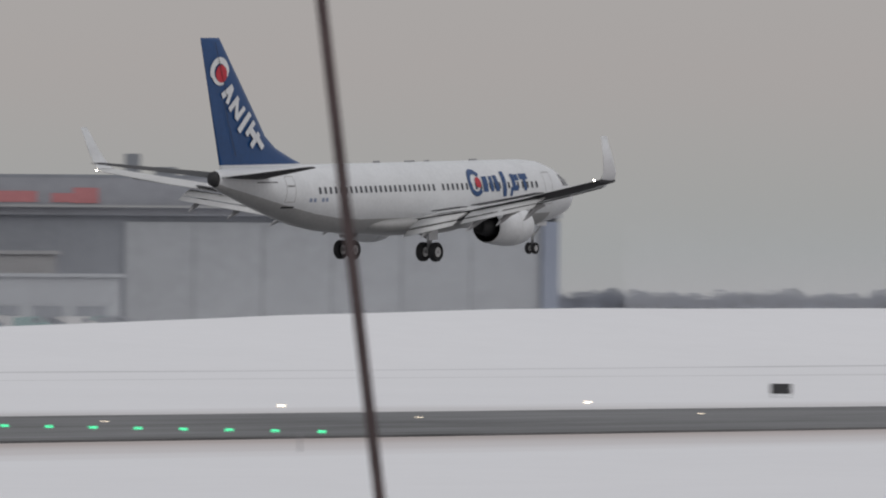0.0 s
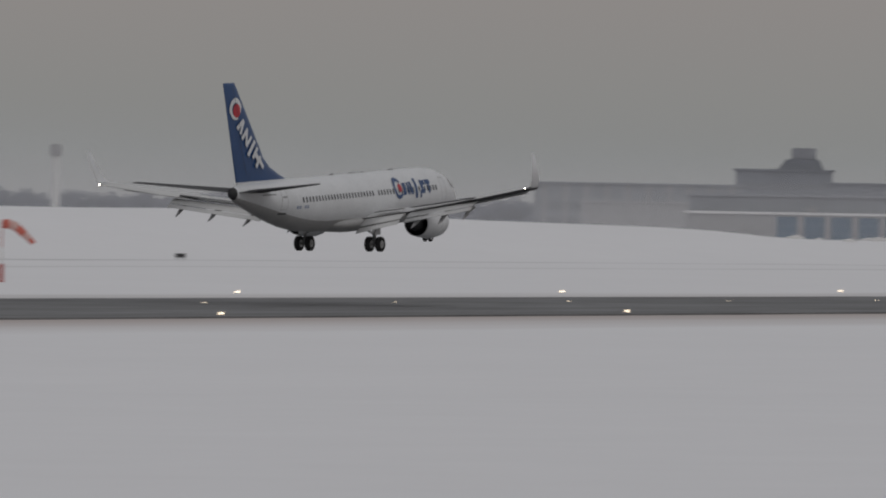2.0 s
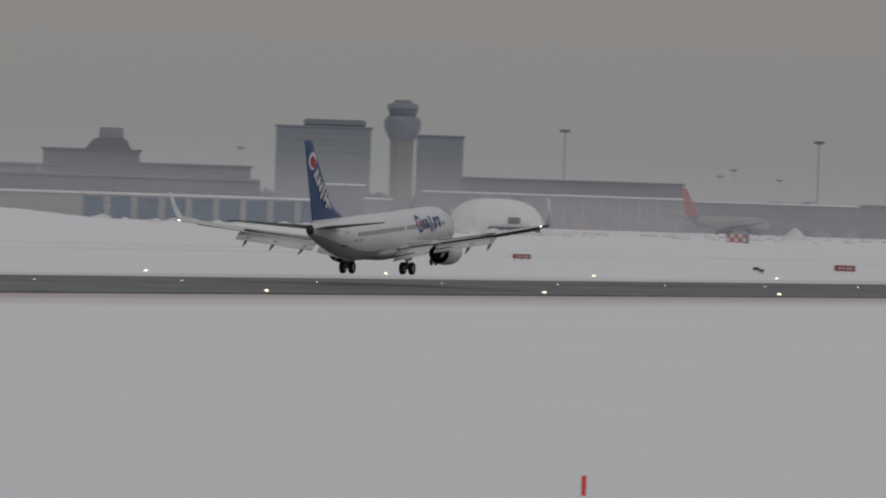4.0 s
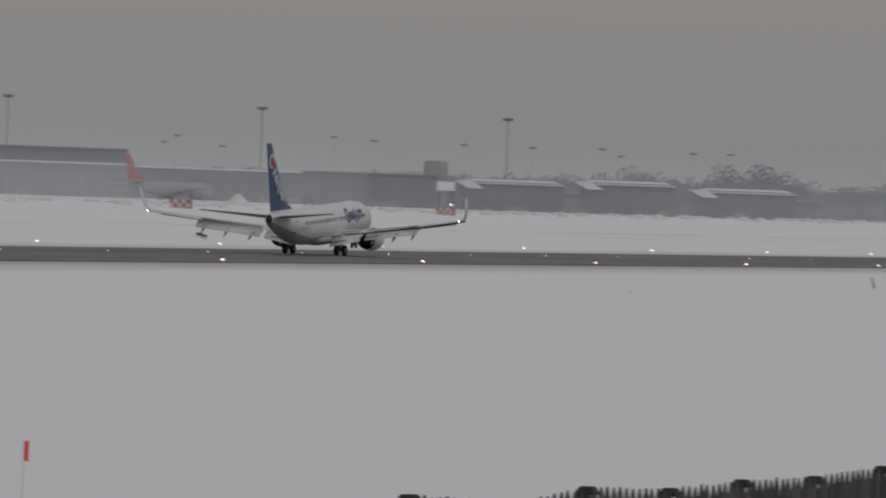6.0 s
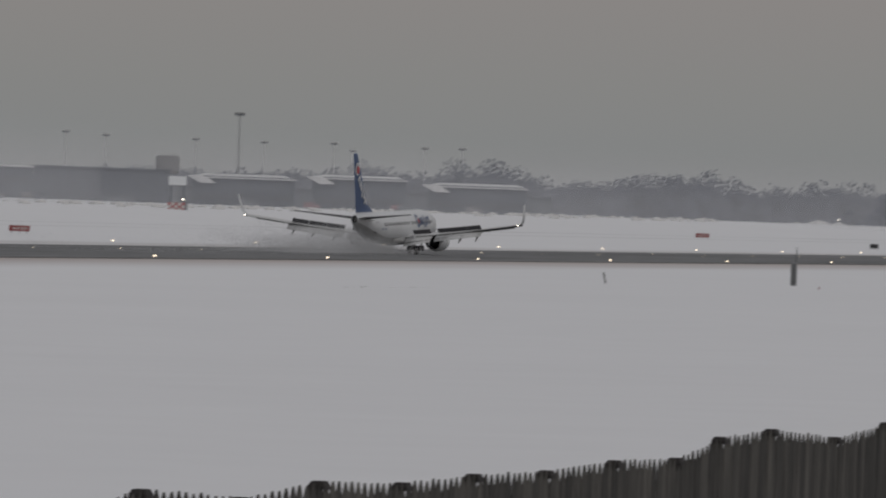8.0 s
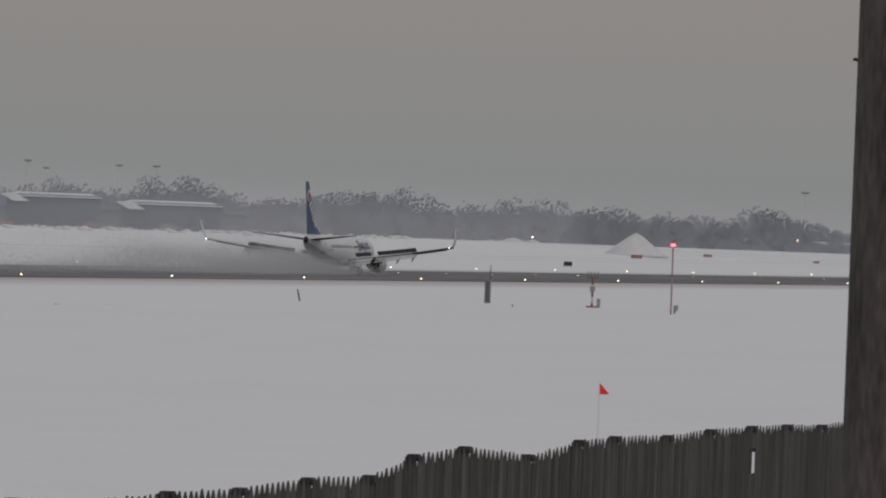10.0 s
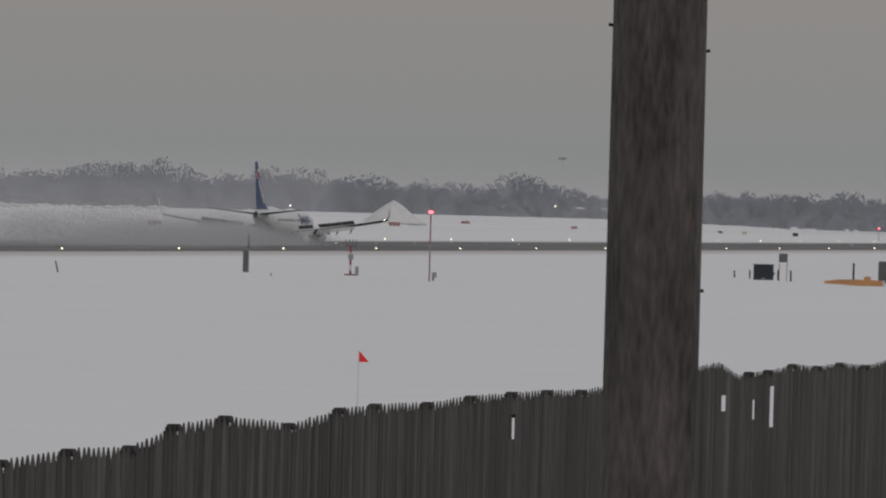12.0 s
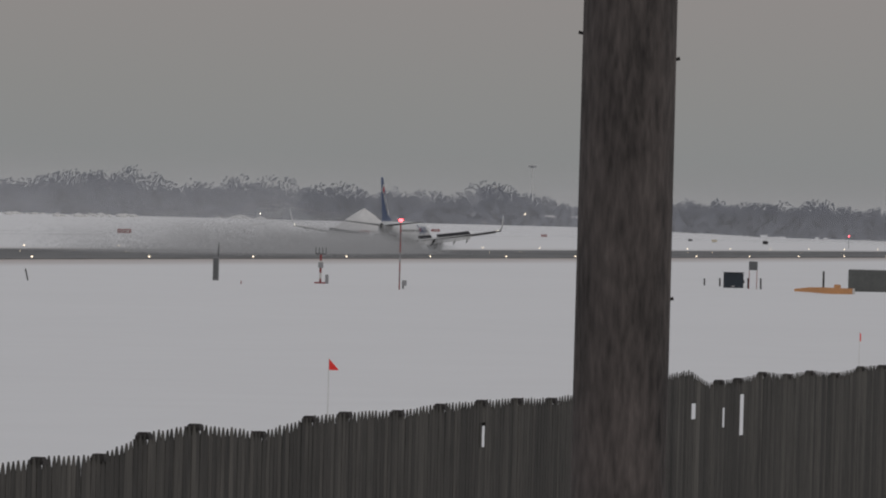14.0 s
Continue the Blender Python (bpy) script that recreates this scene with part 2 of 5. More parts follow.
# twig grey lifted and blued: part of the haze is in this colour
HAZETREES = powder("hazed_trees", (0.212, 0.228, 0.27))


# ---- mesh helpers ----
def box(bm, x0, x1, y0, y1, z0, z1):
    v = [bm.verts.new(p) for p in ((x0, y0, z0), (x1, y0, z0), (x1, y1, z0), (x0, y1, z0), (x0, y0, z1), (x1, y0, z1), (x1, y1, z1), (x0, y1, z1))]
    for f in ((3, 2, 1, 0), (4, 5, 6, 7), (0, 1, 5, 4), (1, 2, 6, 5), (2, 3, 7, 6), (3, 0, 4, 7)):
        bm.faces.new([v[i] for i in f])
    return v


def tube(bm, p, q, r0, r1, n=10):
    """A closed tapered round bar from p to q."""
    p, q = Vector(p), Vector(q)
    d = (q - p).normalized()
    s = d.orthogonal().normalized()
    u = d.cross(s)
    rings = []
    for c, r in ((p, r0), (q, r1)):
        rings.append([bm.verts.new(c + (s * math.cos(a) + u * math.sin(a)) * r) for a in (2 * math.pi * i / n for i in range(n))])
    for i in range(n):
        bm.faces.new((rings[0][i], rings[0][(i + 1) % n], rings[1][(i + 1) % n], rings[1][i]))
    bm.faces.new(rings[0][::-1])
    bm.faces.new(rings[1])


def loft(bm, rings, caps=True):
    """Skin over rings of points, each ring closed and of equal count."""
    made = [[bm.verts.new(p) for p in ring] for ring in rings]
    n = len(made[0])
    for a, b in zip(made, made[1:]):
        for i in range(n):
            bm.faces.new((a[i], a[(i + 1) % n], b[(i + 1) % n], b[i]))
    if caps:
        bm.faces.new(made[0][::-1])
        bm.faces.new(made[-1])
    return made


def mesh_of(bm, name, material, smooth=False):
    bmesh.ops.recalc_face_normals(bm, faces=bm.faces)
    me = bpy.data.meshes.new(name)
    bm.to_mesh(me)
    bm.free()
    for m in (material if isinstance(material, (list, tuple)) else (material,)):
        me.materials.append(m)
    if smooth:
        me.shade_smooth()
    return me


def part(name, bm, material, parent, label="", smooth=False, at=None):
    ob = new(name, mesh_of(bm, name, material, smooth))
    ob.parent = parent
    if at is not None:
        ob.matrix_basis = at
    return tagged(ob, label)


def thing(name, label, category, at=None, group="", kind=""):
    ob = new(name)
    ob.empty_display_size = 0.1
    if at is not None:
        ob.matrix_basis = at
    return tagged(ob, label, category, group, kind)


def solid(name, bm, material, label, category, at=None, group="", kind="", smooth=False):
    ob = new(name, mesh_of(bm, name, material, smooth))
    if at is not None:
        ob.matrix_basis = at
    return tagged(ob, label, category, group, kind)


def polar(az, dist, z=0.0):
    return Vector((math.cos(radians(az)) * dist, math.sin(radians(az)) * dist, z))


# ---- the ground ----
RIDGE_X = [-3000, 500, 631, 680, 732, 782, 962, 1012, 1095, 1115, 1168, 1428, 2085, 3000, 5000]
RIDGE_Z = [3.0, 3.2, 4.1, 5.7, 6.6, 6.9, 7.1, 6.3, 5.5, 4.4, 3.8, 3.3, 4.0, 3.0, 2.0]


def land(x, y):
    """Height of the snow-covered land."""
    if y < 239:
        base = float(np.interp(y, [-50, 10, 19.5, 60, 150, 225, 239], [2.2, 1.85, 1.66, 1.36, 0.5, 0.04, 0.0]))
        return base + 0.10 * noise.noise((x * 0.03, y * 0.03, 0)) * min(1, max(0, (225 - y) / 40))
    top = float(np.interp(x, RIDGE_X, RIDGE_Z))
    k = float(np.interp(y, [292, 330, 455, 520, 600], [0, 0.08, 0.14, 1.0, 1.0]))
    z = top * k
    if y > 520:
        z = min(top, 3.2) + (top - min(top, 3.2)) * max(0, 1 - (y - 520) / 60)
    return z + (0.25 * noise.noise((x * 0.02, y * 0.05, 3)) * k)


def ground():
    xs = [-4000, -1500, -600, -200] + [-100 + 10 * i for i in range(71)] + [620 + 20 * i for i in range(80)] + [2300, 2600, 3000, 3600, 4200, 4900]
    ys = [-4000, -1000, -300, -100, -40, -10, 0, 8, 14, 19.5, 26, 35, 48, 62, 80, 100, 120, 140, 160, 180, 200, 215, 228, 239, 265, 292, 310, 330, 360, 390, 420, 440, 455,
          465, 475, 485, 495, 505, 512, 520, 530, 545, 560, 600, 700, 900, 1300, 2000, 3000, 4900]
    bm = bmesh.new()
    grid = [[bm.verts.new((x, y, land(x, y) - (0.12 if 238 < y < 291 else 0))) for x in xs] for y in ys]
    for a, b in zip(grid, grid[1:]):
        for i in range(len(xs) - 1):
            bm.faces.new((a[i], a[i + 1], b[i + 1], b[i]))
    solid("ground", bm, FIELD, "flat airfield covered in smooth fresh snow", "ground", kind="structure", smooth=True)
    bm = bmesh.new()
    box(bm, -600, 4500, 237.6, 290.0, -0.3, 0.02)
    solid("runway", bm, ASPHALT, "dark wet asphalt runway streaked with blown snow", "runway", kind="structure")


ground()


# ---- runway lights ----
def runway_light(material, name, label, group):
    t = thing(name, label, "light", group=group)
    bm = bmesh.new()
    tube(bm, (0, 0, 0), (0, 0, 0.1), 0.05, 0.04, 8)
    part("stem", bm, STEEL, t)
    bm = bmesh.new()
    bmesh.ops.create_uvsphere(bm, u_segments=10, v_segments=6, radius=0.12)
    for v in bm.verts:
        v.co.z = 0.14 + v.co.z * 0.75
    part("lens", bm, material, t, "glowing glass lens", True)
    return t


first = runway_light(LAMPW, "runway_light", "warm white runway edge light standing in snow", "runway edge lights")
spots = [(554.8 + 60 * k, 240.7) for k in range(-3, 40)] + [(733.1 + 60 * k, 304.7) for k in range(-5, 36)] + [(398.3, 304.7)]
for i, (x, y) in enumerate(spots):
    m = Matrix.Translation((x, y, max(0.0, land(x, y) - 0.05)))
    if i == 0:
        first.matrix_basis = m
    else:
        copy_thing(first, m)
green = runway_light(LAMPG, "threshold_light", "green threshold light across the runway end", "threshold lights")
for k in range(20):
    m = Matrix.Translation((319.05, 241.4 + 3.05 * k, 0.0))
    if k == 0:
        green.matrix_basis = m
    else:
        copy_thing(green, m)
centre = runway_light(LAMPW, "centre_light", "small flush runway centre line light", "centre line lights")
for ch in centre.children:
    ch.scale = (0.5, 0.5, 0.35)
for k in range(60):
    m = Matrix.Translation((340 + 30 * k, 272.7, 0.02))
    if k == 0:
        centre.matrix_basis = m
    else:
        copy_thing(centre, m)


# ---- the airliner ----
# Local space: x forward, y to port, z up; the origin lies on the ground between the main wheels.
STATIONS = [  # x, centre z, half width, half height
    (19.6, 2.87, 0.03, 0.03), (19.45, 2.87, 0.33, 0.32), (19.1, 2.87, 0.66, 0.64), (18.5, 2.92, 1.02, 1.0), (17.6, 3.02, 1.36, 1.36), (16.6, 3.14, 1.62, 1.68),
    (15.3, 3.22, 1.8, 1.92), (13.8, 3.24, 1.88, 2.0), (6.0, 3.24, 1.88, 2.0), (0.0, 3.24, 1.88, 2.0), (-5.2, 3.24, 1.88, 2.0), (-7.5, 3.32, 1.86, 1.92), (-9.5, 3.47, 1.76, 1.76),
    (-11.5, 3.70, 1.58, 1.52), (-13.5, 3.97, 1.3, 1.24), (-15.5, 4.25, 0.94, 0.93), (-17.0, 4.43, 0.62, 0.66), (-17.7, 4.53, 0.36, 0.46), (-18.1, 4.55, 0.24, 0.36)]
SX = [s[0] for s in STATIONS][::-1]


def hull(x):
    """Centre height, half width and half height of the fuselage at x."""
    return [float(np.interp(x, SX, [s[i] for s in STATIONS][::-1])) for i in (1, 2, 3)]


def on_hull(x, z, side=-1, off=0.0):
    """The point of the fuselage's skin at x and height z."""
    c, w, h = hull(x)
    z -= 0.13
    k = max(-0.99, min(0.99, (z - c) / h))
    a = math.asin(k)
    return Vector((x, side * (math.cos(a) * w + off * math.cos(a)), c + math.sin(a) * (h + off)))


def foil(chord, thick, n=9):
    """Outline of a wing section, from the leading edge at 0 to the trailing edge at -chord."""
    up, low = [], []
    for i in range(n):
        u = (1 - math.cos(math.pi * i / (n - 1))) / 2
        t = 5 * thick * chord * (0.2969 * math.sqrt(u) - 0.126 * u - 0.3516 * u * u + 0.2843 * u ** 3 - 0.1036 * u ** 4)
        up.append((-u * chord, t * 1.15))
        low.append((-u * chord, -t * 0.85))
    return up + low[-2:0:-1]


def surface(bm, sections, n=9):
    """sections: leading edge point, chord, thickness ratio, twist in degrees (nose up)."""
    rings = []
    for (x, y, z), chord, thick, twist in sections:
        c, s = math.cos(radians(twist)), math.sin(radians(twist))
        rings.append([(x + a * c - b * s, y, z + a * s + b * c) for a, b in foil(chord, thick, n)])
    loft(bm, rings)


def wing_le(y):
    """Leading edge x and z of the wing at the distance y from the middle."""
    y = abs(y)
    x = float(np.interp(y, [1.2, 1.88, 4.83, 17.4], [6.9, 6.2, 3.75, -3.1]))
    z = 2.15 + (y - 1.88) * 0.108 + 0.0022 * max(0, y - 5) ** 2
    return x, z


def wing_te(y):
    return float(np.interp(abs(y), [1.2, 5.7, 17.4], [-1.0, -0.75, -5.05]))


def spoiler_hinge(y):
    x, z = wing_le(y)
    return x - (x - wing_te(y)) * 0.66, z + 0.22 - 0.006 * y


def quad_strip(bm, pts):
    v = [bm.verts.new(p) for p in pts]
    bm.faces.new(v)


def patch(bm, x0, x1, z0, z1, off=0.02, slant=0.0, nx=2, nz=4, side=-1):
    """A curved patch lying on the fuselage's skin."""
    g = []
    for j in range(nz + 1):
        z = z0 + (z1 - z0) * j / nz
        g.append([bm.verts.new(on_hull(x0 + (x1 - x0) * i / nx + slant * (z - z0), z, side, off)) for i in range(nx + 1)])
    for a, b in zip(g, g[1:]):
        for i in range(nx):
            bm.faces.new((a[i], a[i + 1], b[i + 1], b[i]))


def wheel(parent, x, y, r, w, leg):
    bm = bmesh.new()
    prof = [(-w / 2 * 0.75, 0.62 * r), (-w / 2, 0.72 * r), (-w / 2, 0.88 * r), (-w / 2 * 0.7, r * 0.98), (0, r), (w / 2 * 0.7, r * 0.98), (w / 2, 0.88 * r), (w / 2, 0.72 * r), (w / 2 * 0.75, 0.62 * r)]
    n = 22
    rings = [[(x + math.cos(2 * math.pi * i / n) * q, y + o, r + math.sin(2 * math.pi * i / n) * q) for i in range(n)] for o, q in prof]
    loft(bm, rings)
    t = part("tyre", bm, TYRE, leg, "black rubber tyre", True)
    bm = bmesh.new()
    tube(bm, (x, y - w * 0.42, r), (x, y + w * 0.42, r), 0.5 * r, 0.5 * r, 16)
    part("rim", bm, RIM, t, "pale metal rim")
    return t


def airliner():
    t = thing("airliner", "white twin-engined airliner with blue tail, flaps down, landing on the runway", "airplane")
    # fuselage, with a grey belly that paints in both grime and underside shade
    bm = bmesh.new()
    n = 40
    rings = []
    xs = sorted(set([s[0] for s in STATIONS] + [-8.5, -10.5, -12.5, -14.5, 3, -2.6, 9, 12]), reverse=True)
    for x in xs:
        c, w, h = hull(x)
        rings.append([(x, math.cos(2 * math.pi * i / n) * w, c + math.sin(2 * math.pi * i / n) * h) for i in range(n)])
    loft(bm, rings)
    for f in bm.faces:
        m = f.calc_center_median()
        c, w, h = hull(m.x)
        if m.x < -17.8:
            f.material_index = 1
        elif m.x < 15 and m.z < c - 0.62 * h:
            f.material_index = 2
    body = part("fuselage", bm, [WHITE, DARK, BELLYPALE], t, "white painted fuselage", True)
    bm = bmesh.new()
    loft(bm, [[(x, math.cos(2 * math.pi * i / 20) * w, z + math.sin(2 * math.pi * i / 20) * h) for i in range(20)]
              for x, z, w, h in ((8.5, 1.9, 0.3, 0.2), (7.2, 1.8, 1.4, 0.5), (5.0, 1.7, 1.85, 0.66), (0, 1.66, 1.9, 0.68), (-2.2, 1.7, 1.7, 0.58), (-4.0, 1.8, 1.1, 0.4), (-5.4, 1.85, 0.2, 0.15))])
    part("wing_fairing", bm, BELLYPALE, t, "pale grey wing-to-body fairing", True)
    # cockpit glass
    for side in (-1, 1):
        for a, b, z0, z1 in ((17.75, 17.2, 3.75, 4.28), (17.15, 16.6, 3.8, 4.42)):
            bm = bmesh.new()
            patch(bm, b, a, z0, z1, 0.02, -0.35, 2, 3, side)
            part("cockpit_window", bm, GLASS, body, "dark cockpit pane")
    # cabin windows
    bm = bmesh.new()
    patch(bm, 0.11, -0.11, 3.73, 4.1, 0.02, 0, 1, 3)
    pane = mesh_of(bm, "cabin_window", GLASS)
    bm = bmesh.new()
    patch(bm, 0.11, -0.11, 3.73, 4.1, 0.02, 0, 1, 3, 1)
    pane_p = mesh_of(bm, "cabin_window", GLASS)
    for i in range(46):
        x = 13.2 - 0.508 * i
        if i == 21:
            continue
        for side, me in ((-1, pane), (1, pane_p)):
            if x > -5.0:
                w = new("cabin_window", me)
                w.parent = body
                w.location = (x, 0, 0)
            else:
                bm = bmesh.new()
                patch(bm, x + 0.11, x - 0.11, 3.73, 4.1, 0.02, 0, 1, 3, side)
                part("cabin_window", bm, GLASS, body)
    # the registration, as bars
    for k in range(5):
        if k == 2:
            continue
        bm = bmesh.new()
        patch(bm, -10.6 + 0.36 * k, -10.36 + 0.36 * k, 3.28, 3.5, 0.015, 0, 1, 2)
        part("mark_bar", bm, MARKBLUE, body, "pale blue painted bar")
    # doors drawn by their dark seams
    for x, w, z0, z1 in ((14.6, 0.86, 2.75, 4.6), (-12.2, 0.76, 3.3, 4.75)):
        for side in (-1, 1):
            bm = bmesh.new()
            for xa, xb in ((x - w / 2 - 0.02, x - w / 2 + 0.02), (x + w / 2 - 0.02, x + w / 2 + 0.02)):
                patch(bm, xa, xb, z0, z1, 0.012, 0, 1, 5, side)
            for z in (z0, z1):
                patch(bm, x - w / 2, x + w / 2, z - 0.02, z + 0.02, 0.012, 0, 2, 1, side)
            part("door_seam", bm, BELLYPALE, body)
    # dark slots near the tail
    for x0, x1, z0, z1 in ((-12.6, -11.7, 2.95, 3.06), (-12.5, -11.9, 4.18, 4.24), (-15.0, -13.3, 4.42, 4.47)):
        bm = bmesh.new()
        patch(bm, x0, x1, z0, z1, 0.015, 0, 3, 1)
        part("vent", bm, DARK, body)
    # blades and a beacon on the roof
    for x, l, h in ((2.2, 0.5, 0.22), (-1.3, 0.3, 0.3), (4.0, 0.25, 0.2), (9.0, 0.4, 0.25)):
        bm = bmesh.new()
        box(bm, x - l, x + l, -0.04, 0.04, 5.1, 5.24 + h * 0.35)
        part("antenna", bm, BELLY, t)
    # coloured marks on the side, as plain shapes
    logo(t, body)
    # fin and rudder
    bm = bmesh.new()

    def fin_le(z):
        return float(np.interp(z, [5.0, 5.5, 6.2, 6.9, 7.6, 12.45], [-8.0, -9.8, -11.7, -12.75, -13.3, -17.35]))

    def fin_te(z):
        return float(np.interp(z, [5.0, 12.45], [-17.2, -19.2]))
    rings = []
    for z in (4.9, 5.3, 5.6, 5.9, 6.2, 6.55, 6.9, 7.25, 7.6, 9.0, 10.8, 12.3, 12.45):
        a, b = fin_le(z), fin_te(z)
        k = 0.10 if z < 12.4 else 0.04
        th = min(k, 0.55 / (a - b))
        rings.append([(a + p, q, z) for p, q in foil(a - b, th, 9)])
    loft(bm, rings)
    for f in bm.faces:
        if f.calc_center_median().z < 5.4:
            f.material_index = 1
    fin = part("tail_fin", bm, [BLUE, WHITE], t, "deep blue tail fin", True)
    bm = bmesh.new()
    for z0, z1 in ((5.8, 8.9), (8.95, 12.2)):
        for s in (-1, 1):
            quad_strip(bm, [(fin_te(z) + o, s * 0.18 * (1 if o > 1 else 0.35) + s * 0.02, z) for z, o in ((z0, 1.5), (z1, 1.1))] + [(fin_te(z) + o, s * 0.2, z) for z, o in ((z1, 1.14), (z0, 1.54))])
    part("rudder_seam", bm, DARK, fin)
    fin_marks(fin, fin_le, fin_te)
    # tailplane, all in the dark colour that stands for underside shade
    for s in (-1, 1):
        bm = bmesh.new()
        surface(bm, [((-13.3, s * 0.4, 4.55), 4.3, 0.075, -1), ((-13.8, s * 1.0, 4.6), 4.0, 0.075, -1), ((-18.2, s * 7.15, 5.3), 1.5, 0.07, -1)])
        part("tailplane", bm, WINGSHADE, t, "tailplane painted dark as if in shade", True)
    # wings
    for s in (-1, 1):
        bm = bmesh.new()
        sec = []
        for y in (1.2, 1.9, 3.3, 4.83, 5.7, 8.0, 10.5, 13.0, 15.0, 16.8, 17.4):
            x, z = wing_le(y)
            chord = (x - wing_te(y)) * (0.80 if y < 12.3 else 1.0)
            sec.append(((x, s * y, z), chord, 0.13 + 0.002 * max(0, y - 8), 1.2 if y < 5.8 else 1.2 - (y - 5.8) * 0.24))
        surface(bm, sec)
        bmesh.ops.recalc_face_normals(bm, faces=bm.faces)
        # downward faces take a near-black colour that paints in their shade
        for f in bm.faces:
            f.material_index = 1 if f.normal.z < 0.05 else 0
        wing = part("wing", bm, [FLAPGREY, WINGSHADE], t, "pale grey swept wing, underside shade painted in", True)
        WINGS.append((wing, s))
        # slats on the leading edge
        for y0, y1 in ((2.4, 4.0), (5.9, 9.4), (9.5, 13.0), (13.1, 16.3)):
            bm = bmesh.new()
            secs = []
            for y in (y0, y1):
                x, z = wing_le(y)
                secs.append(((x + 0.28, s * y, z - 0.06), 0.62, 0.14, 18))
            surface(bm, secs, 7)
            part("slat", bm, WINGGREY, wing, "lowered leading-edge slat", True)
        # flaps, in two leaves each, lowered
        for y0, y1 in ((2.0, 5.3), (5.8, 12.25)):
            for leaf in (0, 1):
                bm = bmesh.new()
                secs = []
                for y in (y0, y1):
                    x, z = wing_le(y)
                    full = x - wing_te(y)
                    fx, fz = x - full * 0.80 + 0.22, z - 0.10 - full * 0.018
                    c1 = 0.55 + 0.17 * full
                    if leaf == 0:
                        secs.append(((fx, s * y, fz), c1, 0.13, 17))
                    else:
                        secs.append(((fx - c1 * 0.90, s * y, fz - c1 * 0.34), 0.28 + 0.07 * full, 0.12, 30))
                surface(bm, secs, 7)
                part("flap", bm, FLAPGREY, wing, "lowered pale grey trailing-edge flap", True)
        # flap track fairings
        for y, l in ((3.4, 1.5), (6.8, 1.7), (9.3, 1.5), (11.6, 1.3)):
            x, z = wing_le(y)
            te = wing_te(y)
            bm = bmesh.new()
            rings = []
            for u, r in ((1.4, 0.03), (0.9, 0.13), (0.3, 0.17), (-0.3, 0.15), (-0.8, 0.09), (-1.15, 0.02)):
                zz = z - 0.52 - max(0, 0.5 - u) * 0.5
                rings.append([(te + u * l * 0.7 + 0.3, s * y + math.cos(2 * math.pi * i / 10) * r * 0.8, zz + math.sin(2 * math.pi * i / 10) * r * 1.25) for i in range(10)])
            loft(bm, rings)
            part("flap_fairing", bm, BELLY, wing, "grey flap track fairing", True)
        # spoilers, hinged on the wing's upper side
        for y0, y1 in ((2.7, 5.0), (6.0, 8.05), (8.1, 10.1), (10.15, 12.0)):
            a, b = spoiler_hinge(y0), spoiler_hinge(y1)
            p, q = Vector((a[0], s * y0, a[1])), Vector((b[0], s * y1, b[1]))
            yy = (q - p).normalized() * s
            xx = yy.cross(Vector((0, 0, 1))).normalized()
            zz = xx.cross(yy)
            at = Matrix.Translation((p + q) / 2) @ Matrix((xx, yy, zz)).transposed().to_4x4()
            half = (q - p).length / 2
            bm = bmesh.new()
            box(bm, -0.62, 0, -half, half, -0.025, 0.03)
            sp = part("spoiler", bm, BELLYDARK, wing, "dark hinged spoiler panel", at=at)
            SPOILERS.append((sp, at))
        # winglet
        bm = bmesh.new()
        x, z = wing_le(17.4)
        rings = []
        for u in (0, 0.08, 0.2, 0.5, 1.0):
            oy = 17.3 + (0.35 * min(1, u * 4)) + 0.38 * u
            oz = z + 2.55 * u - (0.05 if u < 0.05 else 0)
            ch = 1.55 - 0.95 * u
            lx = x + 0.05 - 1.95 * u
            rings.append([(lx + a, s * (oy - b), oz) for a, b in foil(ch, 0.08, 7)])
        loft(bm, rings)
        part("winglet", bm, WHITE, wing, "white upswept winglet", True)
        # tip light
        bm = bmesh.new()
        bmesh.ops.create_uvsphere(bm, u_segments=8, v_segments=6, radius=0.05)
        bmesh.ops.translate(bm, verts=bm.verts, vec=(wing_te(17.4) + 0.0, s * 17.2, z + 0.05))
        part("tip_light", bm, LAMP, wing, "white glowing tip light", True)
        # engine
        bm = bmesh.new()
        cy, cz, ex = s * 4.83, 1.55, -1.3
        def spin(prof, n=28):
            return [[(px + ex, cy + math.cos(2 * math.pi * i / n) * r * 1.08, cz + math.sin(2 * math.pi * i / n) * r * 1.05) for i in range(n)] for px, r in prof]
        loft(bm, spin([(7.5, 0.72), (7.9, 0.80), (8.0, 0.87), (7.9, 0.95), (7.5, 1.06), (6.9, 1.12), (6.3, 1.115), (6.28, 0.9)]))
        eng = part("engine", bm, WHITE, t, "white engine nacelle with dark nozzle", True)
        bm = bmesh.new()
        loft(bm, spin([(6.4, 0.9), (5.0, 0.78)]))
        part("fan_duct", bm, DARK, eng, "dark fan duct", True)
        bm = bmesh.new()
        made = loft(bm, spin([(6.27, 1.113), (5.9, 1.10), (5.0, 1.0), (4.35, 0.9), (4.3, 0.87), (4.35, 0.84), (5.2, 0.86), (6.2, 0.95)]), caps=False)
        for f in bm.faces:
            m = f.calc_center_median()
            rr = math.hypot((m.y - cy) / 1.08, (m.z - cz) / 1.05)
            if rr < 0.87 or (m.x - ex > 4.9 and rr < 0.93):
                f.material_index = 1
        sl = part("reverser_sleeve", bm, [WHITE, DARK], eng, "white sliding sleeve", True)
        SLEEVES.append(sl)
        bm = bmesh.new()
